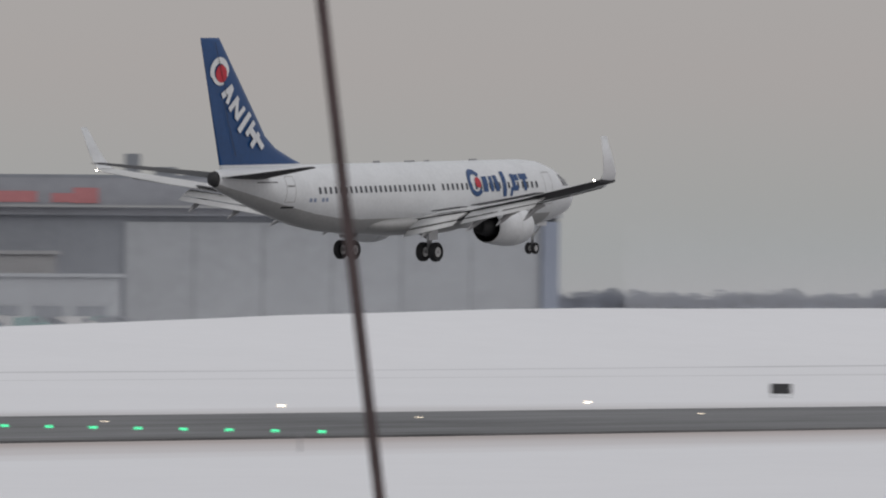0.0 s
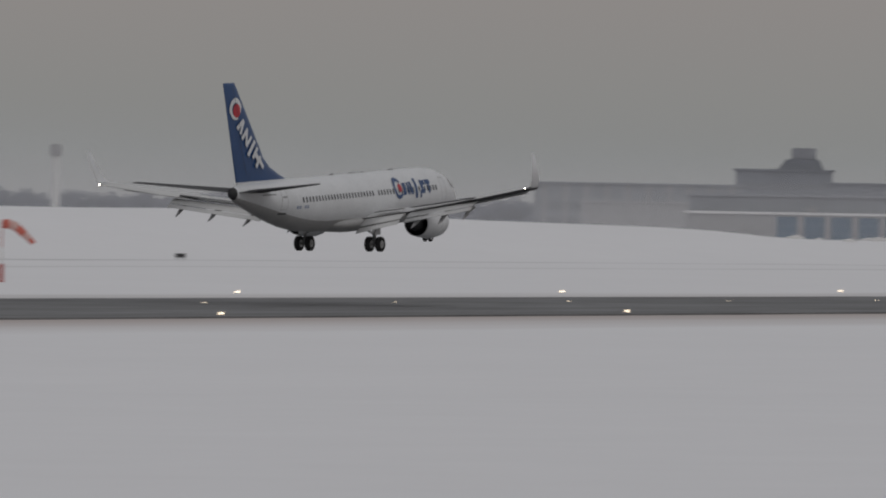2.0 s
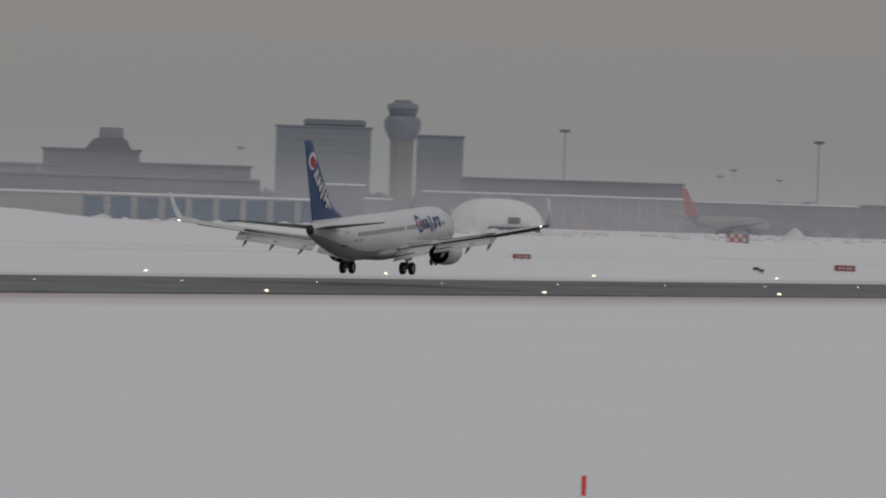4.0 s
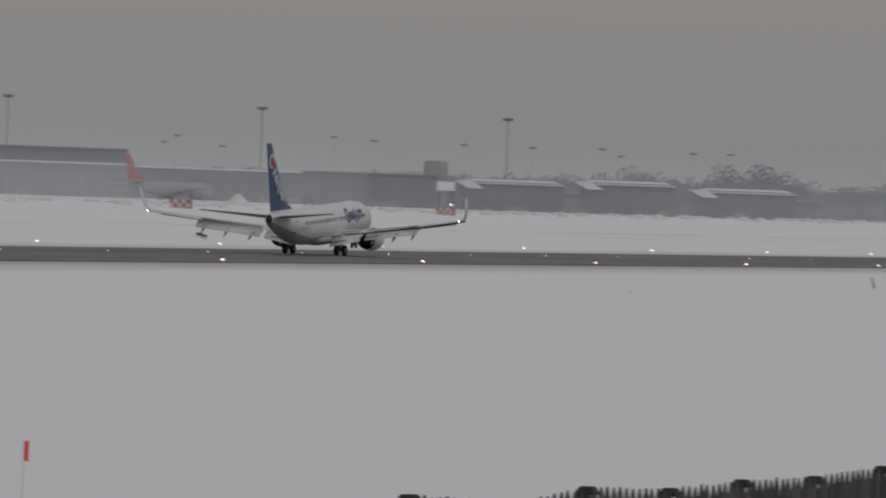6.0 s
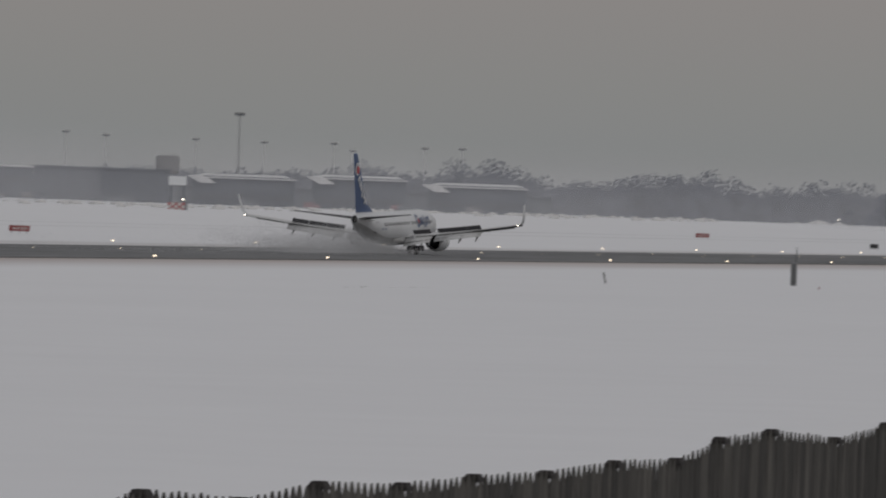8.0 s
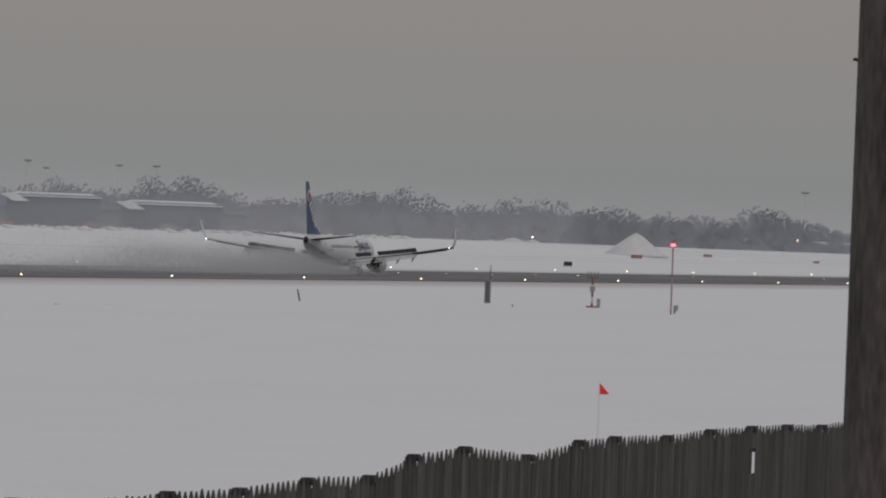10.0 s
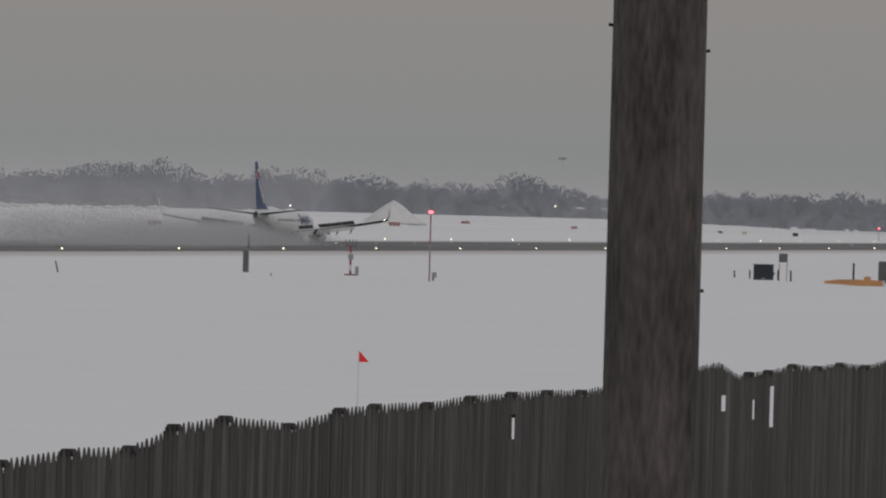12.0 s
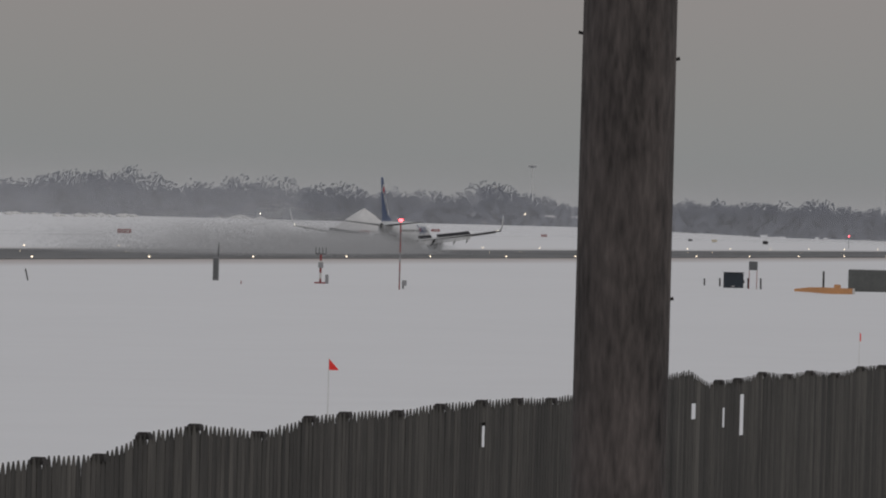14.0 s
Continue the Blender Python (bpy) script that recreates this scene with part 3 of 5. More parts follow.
        rings = [[(px + ex, cy + math.cos(2 * math.pi * i / 20) * r, cz + math.sin(2 * math.pi * i / 20) * r) for i in range(20)] for px, r in ((5.7, 0.62), (4.4, 0.56), (3.5, 0.42), (3.45, 0.30), (3.6, 0.28), (2.9, 0.05))]
        loft(bm, rings)
        part("exhaust_cone", bm, DARK, eng, "dark metal exhaust cone", True)
        bm = bmesh.new()
        rings = []
        for px, zt, zb, w in ((7.6, 2.72, 2.5, 0.05), (6.5, 2.85, 2.4, 0.22), (4.2, 2.75, 2.2, 0.24), (2.2, 2.45, 2.2, 0.06)):
            px += ex * 0.6
            rings.append([(px, cy - w, zb), (px, cy + w, zb), (px, cy + w * 0.8, zt), (px, cy - w * 0.8, zt)])
        loft(bm, rings)
        part("pylon", bm, WINGGREY, eng)
        # main gear
        leg = thing("main_gear", "", "")
        leg.parent = t
        bm = bmesh.new()
        tube(bm, (0, s * 2.86, 0.56), (0.05, s * 2.75, 2.3), 0.13, 0.17, 12)
        tube(bm, (0, s * 2.2, 0.56), (0, s * 3.5, 0.56), 0.09, 0.09, 10)
        tube(bm, (0.02, s * 2.82, 1.3), (0.1, s * 1.3, 2.0), 0.07, 0.08, 8)
        tube(bm, (0.25, s * 2.86, 0.7), (0.2, s * 2.8, 1.5), 0.05, 0.05, 8)
        part("strut", bm, STEEL, leg, "metal landing gear strut", True)
        bm = bmesh.new()
        box(bm, -0.45, 0.45, s * 3.1 - 0.03, s * 3.1 + 0.03, 1.25, 2.25)
        part("gear_door", bm, WHITE, leg)
        for y in (2.43, 3.29):
            wheel(t, 0, s * y, 0.565, 0.40, leg)
        GEARS.append(leg)
    # nose gear
    leg = thing("nose_gear", "", "")
    leg.parent = t
    bm = bmesh.new()
    tube(bm, (15.6, 0, 0.35), (15.75, 0, 2.0), 0.08, 0.11, 10)
    tube(bm, (15.6, -0.3, 0.35), (15.6, 0.3, 0.35), 0.05, 0.05, 8)
    tube(bm, (15.65, 0, 1.0), (16.7, 0, 1.8), 0.05, 0.05, 8)
    part("strut", bm, STEEL, leg, "metal landing gear strut", True)
    for y in (-0.22, 0.22):
        wheel(t, 15.6, y, 0.35, 0.2, leg)
    GEARS.append(leg)
    for s in (-1, 1):
        bm = bmesh.new()
        box(bm, 15.3, 16.4, s * 0.5 - 0.02, s * 0.5 + 0.02, 1.25, 1.75)
        part("nose_gear_door", bm, WHITE, t)
    return t


GEARS, SPOILERS, SLEEVES, WINGS = [], [], [], []


def disc_on_hull(bm, x, z, r0, r1, off, a0=0.0, a1=360.0, n=28, side=-1):
    """A ring or disc lying on the fuselage's skin."""
    rows = []
    for i in range(n + 1):
        a = radians(a0 + (a1 - a0) * i / n)
        rows.append([bm.verts.new(on_hull(x + math.cos(a) * r * 1.02, z + math.sin(a) * r, side, off)) for r in (r0, (r0 + r1) / 2, r1)])
    for p, q in zip(rows, rows[1:]):
        for k in range(2):
            bm.faces.new((p[k], p[k + 1], q[k + 1], q[k]))


def logo(t, body):
    """The operator's mark on the side: a blue open ring, a red blot and a row of blue blocks, with no letters."""
    for side in (-1, 1):
        bm = bmesh.new()
        disc_on_hull(bm, 6.6, 4.1, 0.50, 0.78, 0.035, 40, 320, 28, side)
        part("mark_ring", bm, BLUE, body, "blue painted open ring")
        bm = bmesh.new()
        disc_on_hull(bm, 6.85, 4.12, 0.02, 0.31, 0.04, 0, 360, 10, side)
        part("mark_disc", bm, RED, body, "red painted blot")
        for x, w, z0, z1, sl in ((7.75, 0.26, 3.85, 4.65, 0.1), (8.35, 0.16, 3.85, 4.65, 0), (8.85, 0.2, 3.85, 4.7, -0.1), (9.45, 0.2, 3.55, 4.9, 0.12), (10.05, 0.12, 3.55, 4.0, 0.3),
                                 (10.5, 0.3, 3.85, 4.1, 0), (10.4, 0.18, 4.12, 4.75, 0), (10.75, 0.2, 4.45, 4.72, 0), (11.4, 0.42, 4.5, 4.75, 0), (11.4, 0.15, 3.85, 4.5, 0)):
            bm = bmesh.new()
            patch(bm, 7.25 + (x - 7.49) * 1.19 - w, 7.25 + (x - 7.49) * 1.19 + w, z0 - 0.27, z1 - 0.2, 0.035, sl, 2, 4, side)
            part("mark_block", bm, BLUE, body, "blue painted block")


def fin_marks(fin, le, te):
    """The mark on the fin: a white open ring with a red disc and slanting white bars down the fin."""
    def skin(x, z):
        a, b = le(z), te(z)
        u = min(0.98, max(0.02, (a - x) / (a - b)))
        th = min(0.10, 0.55 / (a - b))
        return 5 * th * (a - b) * (0.2969 * math.sqrt(u) - 0.126 * u - 0.3516 * u * u + 0.2843 * u ** 3 - 0.1036 * u ** 4) * 1.15 + 0.03
    for s in (-1, 1):
        for r0, r1, ox, oz, m, name, a0, a1 in ((0.50, 0.86, 0, 0, WHITE, "mark_ring", -20, 300), (0.02, 0.50, 0.12, -0.08, RED, "mark_disc", 0, 360)):
            bm = bmesh.new()
            rows = []
            for i in range(25):
                a = radians(a0 + (a1 - a0) * i / 24)
                rr = r1 * (0.86 if r0 > 0.1 and 180 > math.degrees(a) % 360 - 200 > 0 else 1)
                rows.append([bm.verts.new((-17.45 + ox + math.cos(a) * r, s * (skin(-17.45 + ox + math.cos(a) * r, 10.52 + oz + math.sin(a) * r) + (0.01 if m is RED else 0)), 10.52 + oz + math.sin(a) * r)) for r in (r0, rr)])
            for p, q in zip(rows, rows[1:]):
                bm.faces.new((p[0], p[1], q[1], q[0]))
            part(name, bm, m, fin, "white painted open ring" if m is WHITE else "red painted disc")
        for x, z, l, w, turn in ((-16.35, 9.2, 0.55, 0.17, 30), (-16.15, 8.95, 0.5, 0.14, 62), (-15.75, 8.5, 0.55, 0.15, 40), (-15.5, 8.15, 0.5, 0.14, 85), (-15.15, 7.95, 0.52, 0.14, 40), (-14.75, 7.45, 0.75, 0.17, 42),
                                 (-14.2, 7.1, 0.55, 0.16, 42), (-14.0, 6.85, 0.3, 0.2, -45), (-13.75, 6.45, 0.55, 0.17, 42), (-13.35, 6.35, 0.17, 0.5, 42)):
            x, z = x - 0.42, z + 0.25
            c, q = math.cos(radians(turn)), math.sin(radians(turn))
            bm = bmesh.new()
            vs = []
            for a, b in ((-l, -w), (l, -w), (l, w), (-l, w)):
                px, pz = x + a * c - b * q, z + a * q + b * c
                vs.append(bm.verts.new((px, s * (skin(px, pz) + 0.01), pz)))
            bm.faces.new(vs)
            part("mark_bar", bm, WHITE, fin, "white painted bar")


plane = airliner()


# ---- the picket fence ----
FENCE_Y = 19.5
POSTS = [(47.6, 4.1), (50.1, 4.12), (52.5, 4.1), (55.0, 4.12), (57.4, 4.09), (59.5, 4.21), (62.2, 4.07), (64.5, 4.15), (67.1, 4.07), (69.5, 4.09), (72.1, 4.06), (74.7, 4.10), (77.2, 4.07), (79.1, 4.25),
         (81.4, 4.29), (84.5, 4.14), (87.1, 4.26), (89.0, 4.27), (92.0, 4.23), (94.6, 4.26), (97.2, 4.26), (99.6, 4.24), (102.0, 4.20), (104.5, 4.24), (107.0, 4.3), (109.4, 4.36),
         (115.5, 4.23), (117.3, 4.23), (119.6, 4.29), (122.1, 4.22), (124.4, 4.24), (127.1, 4.16), (130.0, 4.23), (132.5, 4.22), (135.0, 4.24), (137.4, 4.2), (139.9, 4.22), (142.3, 4.2)]
TOPS = sorted(POSTS + [(112.7, 4.42), (114.4, 4.2)])
SLOTS = [(97.08, 3.65, 3.97), (117.5, 3.34, 3.99), (113.1, 3.68, 3.93), (115.75, 3.5, 3.8)]


def fence_top(x):
    return float(np.interp(x, [p[0] for p in TOPS], [p[1] for p in TOPS]))


def fence():
    f = thing("picket_fence", "weathered dark grey wooden stockade fence with pointed pickets", "fence")
    for x, z in POSTS:
        g = land(x, FENCE_Y)
        bm = bmesh.new()
        w = 0.1
        square = lambda levels, y=0.035: [[(x + sx * w * k, FENCE_Y + y + sy * w * k * 0.75, h) for sx, sy in ((-1, -1), (1, -1), (1, 1), (-1, 1))] for h, k in levels]
        loft(bm, square(((g - 0.4, 0.7), (z - 0.075, 0.7)), 0.085))
        post = part("post", bm, WOOD, f)
        bm = bmesh.new()
        loft(bm, square(((z - 0.075, 1.0), (z - 0.04, 1.0), (z, 0.72))))
        part("cap", bm, POSTWOOD, post, "dark post cap")
    for y, dz in ((FENCE_Y + 0.04, 0.27), (FENCE_Y + 0.04, 1.1), (FENCE_Y + 0.04, 1.8)):
        for (x0, z0), (x1, z1) in zip(POSTS, POSTS[1:]):
            bm = bmesh.new()
            vs = box(bm, x0, x1, y, y + 0.05, -0.05, 0.05)
            for v in vs:
                v.co.z += (z0 if v.co.x == x0 else z1) - dz
            part("rail", bm, WOOD, f)
    rng = random.Random(5)
    x = 52.0
    k = 0
    rest = bmesh.new()
    while x < 142:
        top = fence_top(x) + rng.uniform(-0.014, 0.01)
        g = land(x, FENCE_Y) - 0.1
        w = rng.uniform(0.086, 0.095)
        tilt = rng.uniform(-0.006, 0.006)
        spans = [(g, top, True)]
        for sx, s0, s1 in SLOTS:
            if abs(sx - x) < 0.13:
                spans = [(g, s0, False), (s1, top, True)]
        for lo, hi, pointed in spans:
            near = 57 < x < 117
            bm = bmesh.new() if near else rest
            out = [(-w, lo), (w, lo)] + ([(w, hi - 0.13), (w * 0.6, hi - 0.055), (0.012, hi), (-0.012, hi), (-w * 0.6, hi - 0.055), (-w, hi - 0.13)] if pointed else [(w, hi), (-w, hi)])
            loft(bm, [[(x + a + tilt * (b - g), yy, b) for a, b in out] for yy in (FENCE_Y - 0.005, FENCE_Y + 0.005 + 0.002 * (k % 2))])
            if near:
                part("picket", bm, WOOD, f)
        x += 0.2
        k += 1
    tagged(part("picket_row", rest, WOOD, f), kind="stuff")


# ---- the utility pole and the leaning wire ----
def utility_pole():
    c = polar(10.33, 25.2)
    t = thing("utility_pole", "dark weathered round wooden utility pole with cracks", "pole", at=Matrix.Translation((c.x, c.y, 0)))
    bm = bmesh.new()
    rings = []
    n = 64
    for k in range(90):
        z = 1.7 + 0.115 * k
        r = 0.1635 - 0.0002 * k
        ring = []
        for i in range(n):
            a = 2 * math.pi * i / n
            q = 1 + 0.010 * noise.noise((math.cos(a) * 9, math.sin(a) * 9, z * 0.35)) + 0.016 * noise.noise((math.cos(a) * 1.5, math.sin(a) * 1.5, z * 0.8))
            crack = noise.noise((math.cos(a) * 14, math.sin(a) * 14, z * 0.22 + 40))
            q -= 0.05 * max(0, crack - 0.33)
            ring.append((math.cos(a) * r * q, math.sin(a) * r * q, z))
        rings.append(ring)
    loft(bm, rings)
    part("shaft", bm, POLEWOOD, t, "cracked dark timber", True)
    # spikes left in the timber
    for z, a, l in ((7.245, 90, 0.002), (7.167, -90, 0.001), (6.38, -90, 0.0)):
        bm = bmesh.new()
        d = polar(10.315 + a, 1.0)
        tube(bm, d * 0.15 + Vector((0, 0, z)), d * (0.166 + l) + Vector((0, 0, z + 0.004)), 0.005, 0.006, 6)
        part("spike", bm, POSTWOOD, t)


def guy_wire():
    c = polar(36.852, 14.0, 6.64)
    side = Vector((math.sin(radians(36.852)), -math.cos(radians(36.852)), 0))
    d = Vector((0, 0, 1)) - side * 0.124
    t = thing("guy_wire", "dark taut guy wire in a worn sleeve, leaning beside the viewpoint", "wire")
    bm = bmesh.new()
    tube(bm, c - d * 4.6, c + d * 6, 0.0105, 0.0105, 12)
    part("sleeve", bm, WORNSLEEVE, t, "brown worn sleeve", True)
    bm = bmesh.new()
    tube(bm, c + d * 5.9, c + d * 9, 0.005, 0.005, 8)
    part("strand", bm, STEEL, t)


def sapling(az, dist, top):
    p = polar(az, dist)
    g = land(p.x, p.y)
    rng = random.Random(3)
    t = thing("sapling", "thin bare grey-green sapling rising from snow", "sapling", at=Matrix.Translation((p.x, p.y, g)))
    side = Vector((math.sin(radians(az)), -math.cos(radians(az)), 0))
    h = top - g
    bm = bmesh.new()
    tube(bm, side * 0.35 + Vector((0, 0, -0.2)), side * 0.1 + Vector((0, 0, h * 0.72)), 0.06, 0.05, 8)
    tube(bm, side * 0.1 + Vector((0, 0, h * 0.7)), side * -0.04 + Vector((0, 0, h)), 0.055, 0.04, 8)
    part("stem", bm, TWIG, t)
    bm = bmesh.new()
    tube(bm, side * 0.03 + Vector((0, 0, h * 0.82)), side * -0.26 + Vector((0, 0, h * 0.88)), 0.03, 0.015, 6)
    part("twig", bm, TWIG, t)


# ---- markers in the snowfield ----
def flag(az, dist, top, turn, group="marker flags"):
    p = polar(az, dist)
    g = land(p.x, p.y)
    t = thing("marker_flag", "small red-orange flag on a thin white rod in snow", "flag", at=Matrix.Translation((p.x, p.y, g)), group=group)
    h = top - g
    bm = bmesh.new()
    tube(bm, (0, 0, -0.3), (0, 0, h), 0.008, 0.006, 6)
    part("rod", bm, PALE, t)
    side = Vector((math.sin(radians(az)), -math.cos(radians(az)), 0)) * turn[0]
    away = polar(az, 1.0) * turn[1]
    bm = bmesh.new()
    rings = []
    for u in (0, 0.35, 0.7, 1.0):
        q = (side + away) * (0.19 * u) + away * 0.03 * math.sin(u * 5)
        hi, lo = h - 0.10 * u * turn[2], h - 0.21 - 0.02 * u + turn[3] * u
        rings.append([(q.x, q.y, lo), (q.x, q.y, hi), (q.x + 0.006, q.y + 0.006, hi), (q.x + 0.006, q.y + 0.006, lo)])
    loft(bm, rings)
    part("cloth", bm, FLAGRED, t, "red-orange cloth")


def stake(x, y, h, material=None, lean=0.0, name="stake", label="thin wooden marker stake leaning in snow", r=0.04):
    bm = bmesh.new()
    g = land(x, y)
    tube(bm, (0, 0, -0.2), (-lean * 0.3, lean, h), r, r * 0.9, 8)
    solid(name, bm, material or POSTWOOD, label, "stake", at=Matrix.Translation((x, y, g)))


def facing(az, dist, z):
    """A pose at that azimuth and distance, x to the right as seen from the viewpoint, y away from it."""
    p = polar(az, dist)
    return Matrix.Translation((p.x, p.y, z)) @ Matrix.Rotation(radians(az - 90), 4, "Z")


def stand(az, dist):
    p = polar(az, dist)
    return facing(az, dist, land(p.x, p.y))


def bevelled(bm, width=0.03):
    bmesh.ops.bevel(bm, geom=list(bm.edges), offset=width, segments=2, affect="EDGES")


def boxmesh(x0, x1, y0, y1, z0, z1, bev=0.0):
    bm = bmesh.new()
    box(bm, x0, x1, y0, y1, z0, z1)
    if bev:
        bevelled(bm, bev)
    return bm


def field_equipment():
    # tall narrow cabinet with a whip aerial
    t = thing("antenna_cabinet", "tall narrow grey steel cabinet with whip aerial in snow", "cabinet", at=stand(13.37, 653))
    part("cabinet", boxmesh(-0.26, 0.26, -0.25, 0.25, -0.2, 2.0, 0.03), PALEGREY, t)
    part("door", boxmesh(-0.22, 0.18, -0.28, -0.25, 0.1, 1.9), GREY2, t, "grey metal door")
    bm = bmesh.new()
    tube(bm, (0.18, 0, 1.9), (0.2, 0, 3.3), 0.09, 0.02, 8)
    part("aerial", bm, GREY2, t)
    # glide path mast with pronged head
    t = thing("antenna_mast", "short red and white antenna mast with pronged head", "mast", at=stand(12.59, 635))
    for i in range(5):
        bm = bmesh.new()
        tube(bm, (0, 0, 0.5 * i - 0.1), (0, 0, 0.5 * i + 0.4), 0.10, 0.09, 10)
        part("band", bm, SIGNRED if i % 2 == 0 else PALE, t)
    part("crossbar", boxmesh(-0.45, 0.45, -0.05, 0.05, 2.4, 2.5), GREY2, t)
    for x in (-0.42, -0.14, 0.14, 0.42):
        bm = bmesh.new()
        tube(bm, (x, 0, 2.5), (x, 0, 2.98), 0.04, 0.03, 6)
        part("prong", bm, GREY2, t)
    part("junction_box", boxmesh(-0.2, 0.22, -0.16, 0.1, 1.3, 1.75, 0.02), PALEGREY, t)
    part("base_plate", boxmesh(-0.5, 0.42, -0.2, 0.2, -0.05, 0.12), SIGNRED, t)
    part("side_box", boxmesh(0.4, 0.68, -0.15, 0.15, 0.0, 0.75, 0.02), PALEGREY, t)
    # obstruction mast with a red lamp
    t = thing("obstruction_mast", "tall red and white banded mast with red lamp", "mast", at=stand(12.0, 598))
    for i in range(7):
        bm = bmesh.new()
        tube(bm, (0, 0, 0.76 * i - 0.1), (0, 0, 0.76 * i + 0.66), 0.055, 0.05, 8)
        part("band", bm, PALEGREY if i in (3,) else SIGNRED if i % 2 == 0 else DULLRED, t)
    bm = bmesh.new()
    bmesh.ops.create_uvsphere(bm, u_segments=10, v_segments=6, radius=0.11)
    for v in bm.verts:
        v.co = Vector((v.co.x * 1.8, v.co.y, v.co.z + 5.42))
    part("lamp", bm, LAMPR, t, "glowing red lamp")
    t = thing("equipment_box", "small grey equipment box on a post", "box", at=stand(11.965, 605))
    part("body", boxmesh(-0.17, 0.2, -0.15, 0.15, 0.25, 0.68, 0.02), PALEGREY, t)
    part("leg", boxmesh(-0.15, 0.0, -0.1, 0.1, -0.1, 0.25), GREY2, t)
    # dark cabinet with posts and a raised panel
    t = thing("transformer_box", "dark navy steel cabinet standing in snow", "cabinet", at=stand(9.51, 675))
    part("body", boxmesh(-0.88, 0.88, -0.6, 0.6, -0.1, 1.3, 0.06), NAVY, t)
    part("lid", boxmesh(-0.95, 0.95, -0.66, 0.66, 1.3, 1.38, 0.03), NAVY, t)
    part("hinge", boxmesh(0.88, 0.97, -0.3, 0.0, 0.45, 0.7), DARK, t)
    part("label_plate", boxmesh(-0.15, 0.1, -0.63, -0.6, 0.1, 0.18), PALE, t)
    for az, d, h in ((9.725, 705, 0.65), (9.61, 690, 0.75), (9.40, 672, 0.9), (9.305, 662, 0.95)):
        p = polar(az, d)
        stake(p.x, p.y, h, POSTWOOD, 0.02, "bollard", "short dark wooden marker post", 0.075)
    t = thing("panel_stand", "grey panel raised on two thin legs", "sign", at=stand(9.365, 660))
    part("panel", boxmesh(-0.37, 0.37, -0.05, 0.05, 1.65, 2.4, 0.02), GREY2, t)
    for x in (-0.33, 0.33):
        part("leg", boxmesh(x - 0.03, x + 0.03, -0.03, 0.03, -0.1, 1.65), SIGNRED, t)
    # orange boom lying on the snow, post, container
    t = thing("orange_boom", "long orange painted boom lying on trestles in snow", "boom", at=stand(8.83, 622))
    bm = bmesh.new()
    loft(bm, [[(x, -w, z0), (x, w, z0), (x, w, z1), (x, -w, z1)] for x, z0, z1, w in ((-2.45, 0.14, 0.34, 0.12), (-1.2, 0.1, 0.5, 0.25), (0.0, 0.02, 0.52, 0.3), (2.2, -0.02, 0.48, 0.35), (2.4, 0.02, 0.42, 0.3))])
    part("beam", bm, ORANGE, t)
    part("clamp", boxmesh(0.75, 1.3, -0.3, 0.2, 0.45, 0.78, 0.05), ORANGE, t)
    part("end_band", boxmesh(2.25, 2.45, -0.37, 0.37, -0.02, 0.5, 0.03), PALE, t)
    p = polar(8.84, 640)
    stake(p.x, p.y, 1.75, POSTWOOD, 0.0, "post", "dark upright timber post in snow", 0.09)
    t = thing("shipping_container", "weathered grey-green steel container standing in snow", "container", at=stand(8.45, 655))
    part("body", boxmesh(-2.35, 2.35, -1.0, 1.2, -0.1, 1.85, 0.04), CONTAINER, t)
    for i in range(15):
        x = -2.2 + 0.31 * i
        part("rib", boxmesh(x, x + 0.13, -1.035, -1.0, 0.05, 1.75), CONTAINER, t)
    part("snow_cover", boxmesh(-2.3, 2.3, -0.95, 1.15, 1.85, 1.93, 0.03), SNOW, t, "thin snow on top")
    part("red_mark", boxmesh(1.4, 1.65, -1.05, -1.036, 0.5, 0.7), SIGNRED, t)
    # stakes
    stake(600.3, 158.2, 0.95, POSTWOOD, 0.25, r=0.06)
    stake(238, 151.6, 0.98, YELLOWISH, 0.0, label="yellowish marker stake upright in snow", r=0.035)
    stake(273.3, 208, 0.85, PALEGREY, 0.0, label="pale grey marker stake upright in snow", r=0.04)
    p = polar(11.93 + 0.0 + 1.25, 620)
    stake(p.x, p.y, 0.25, SIGNRED, 0.0, label="tiny red marker stub in snow", r=0.05)
    # dry stalks poking through the snow
    rng = random.Random(8)
    bm = bmesh.new()
    for i in range(34):
        u = i / 33
        x, y = 506 + 15 * u + rng.uniform(-0.4, 0.4), 151.5 - 1.5 * u + rng.uniform(-0.3, 0.3)
        tube(bm, (x, y, land(x, y) - 0.05), (x + rng.uniform(-0.3, 0.3), y + rng.uniform(-0.1, 0.1), land(x, y) + rng.uniform(0.03, 0.1) * (1.4 if u < 0.2 else 0.6)), 0.03, 0.015, 4)
    solid("dry_stalks", bm, TWIG, "dry stalks poking through snow", "grass", kind="stuff")


# ---- airfield signs and windsock ----
def airfield_sign(az, dist, w, h, material, label, name="airfield_sign"):
    t = thing(name, label, "sign", at=stand(az, dist), group="airfield signs")
    part("panel", boxmesh(-w / 2, w / 2, -0.12, 0.12, 0.28, 0.28 + h, 0.03), material, t)
    for x in (-w * 0.38, 0, w * 0.38):
        part("leg", boxmesh(x - 0.04, x + 0.04, -0.04, 0.04, -0.2, 0.3), GREY2, t)
    if material is not SIGNBLACK:
        for x in (-0.3, -0.12, 0.08, 0.25):
            part("bar", boxmesh(w * x, w * (x + 0.1), -0.135, -0.12, 0.28 + h * 0.3, 0.28 + h * 0.7), PALE, t)


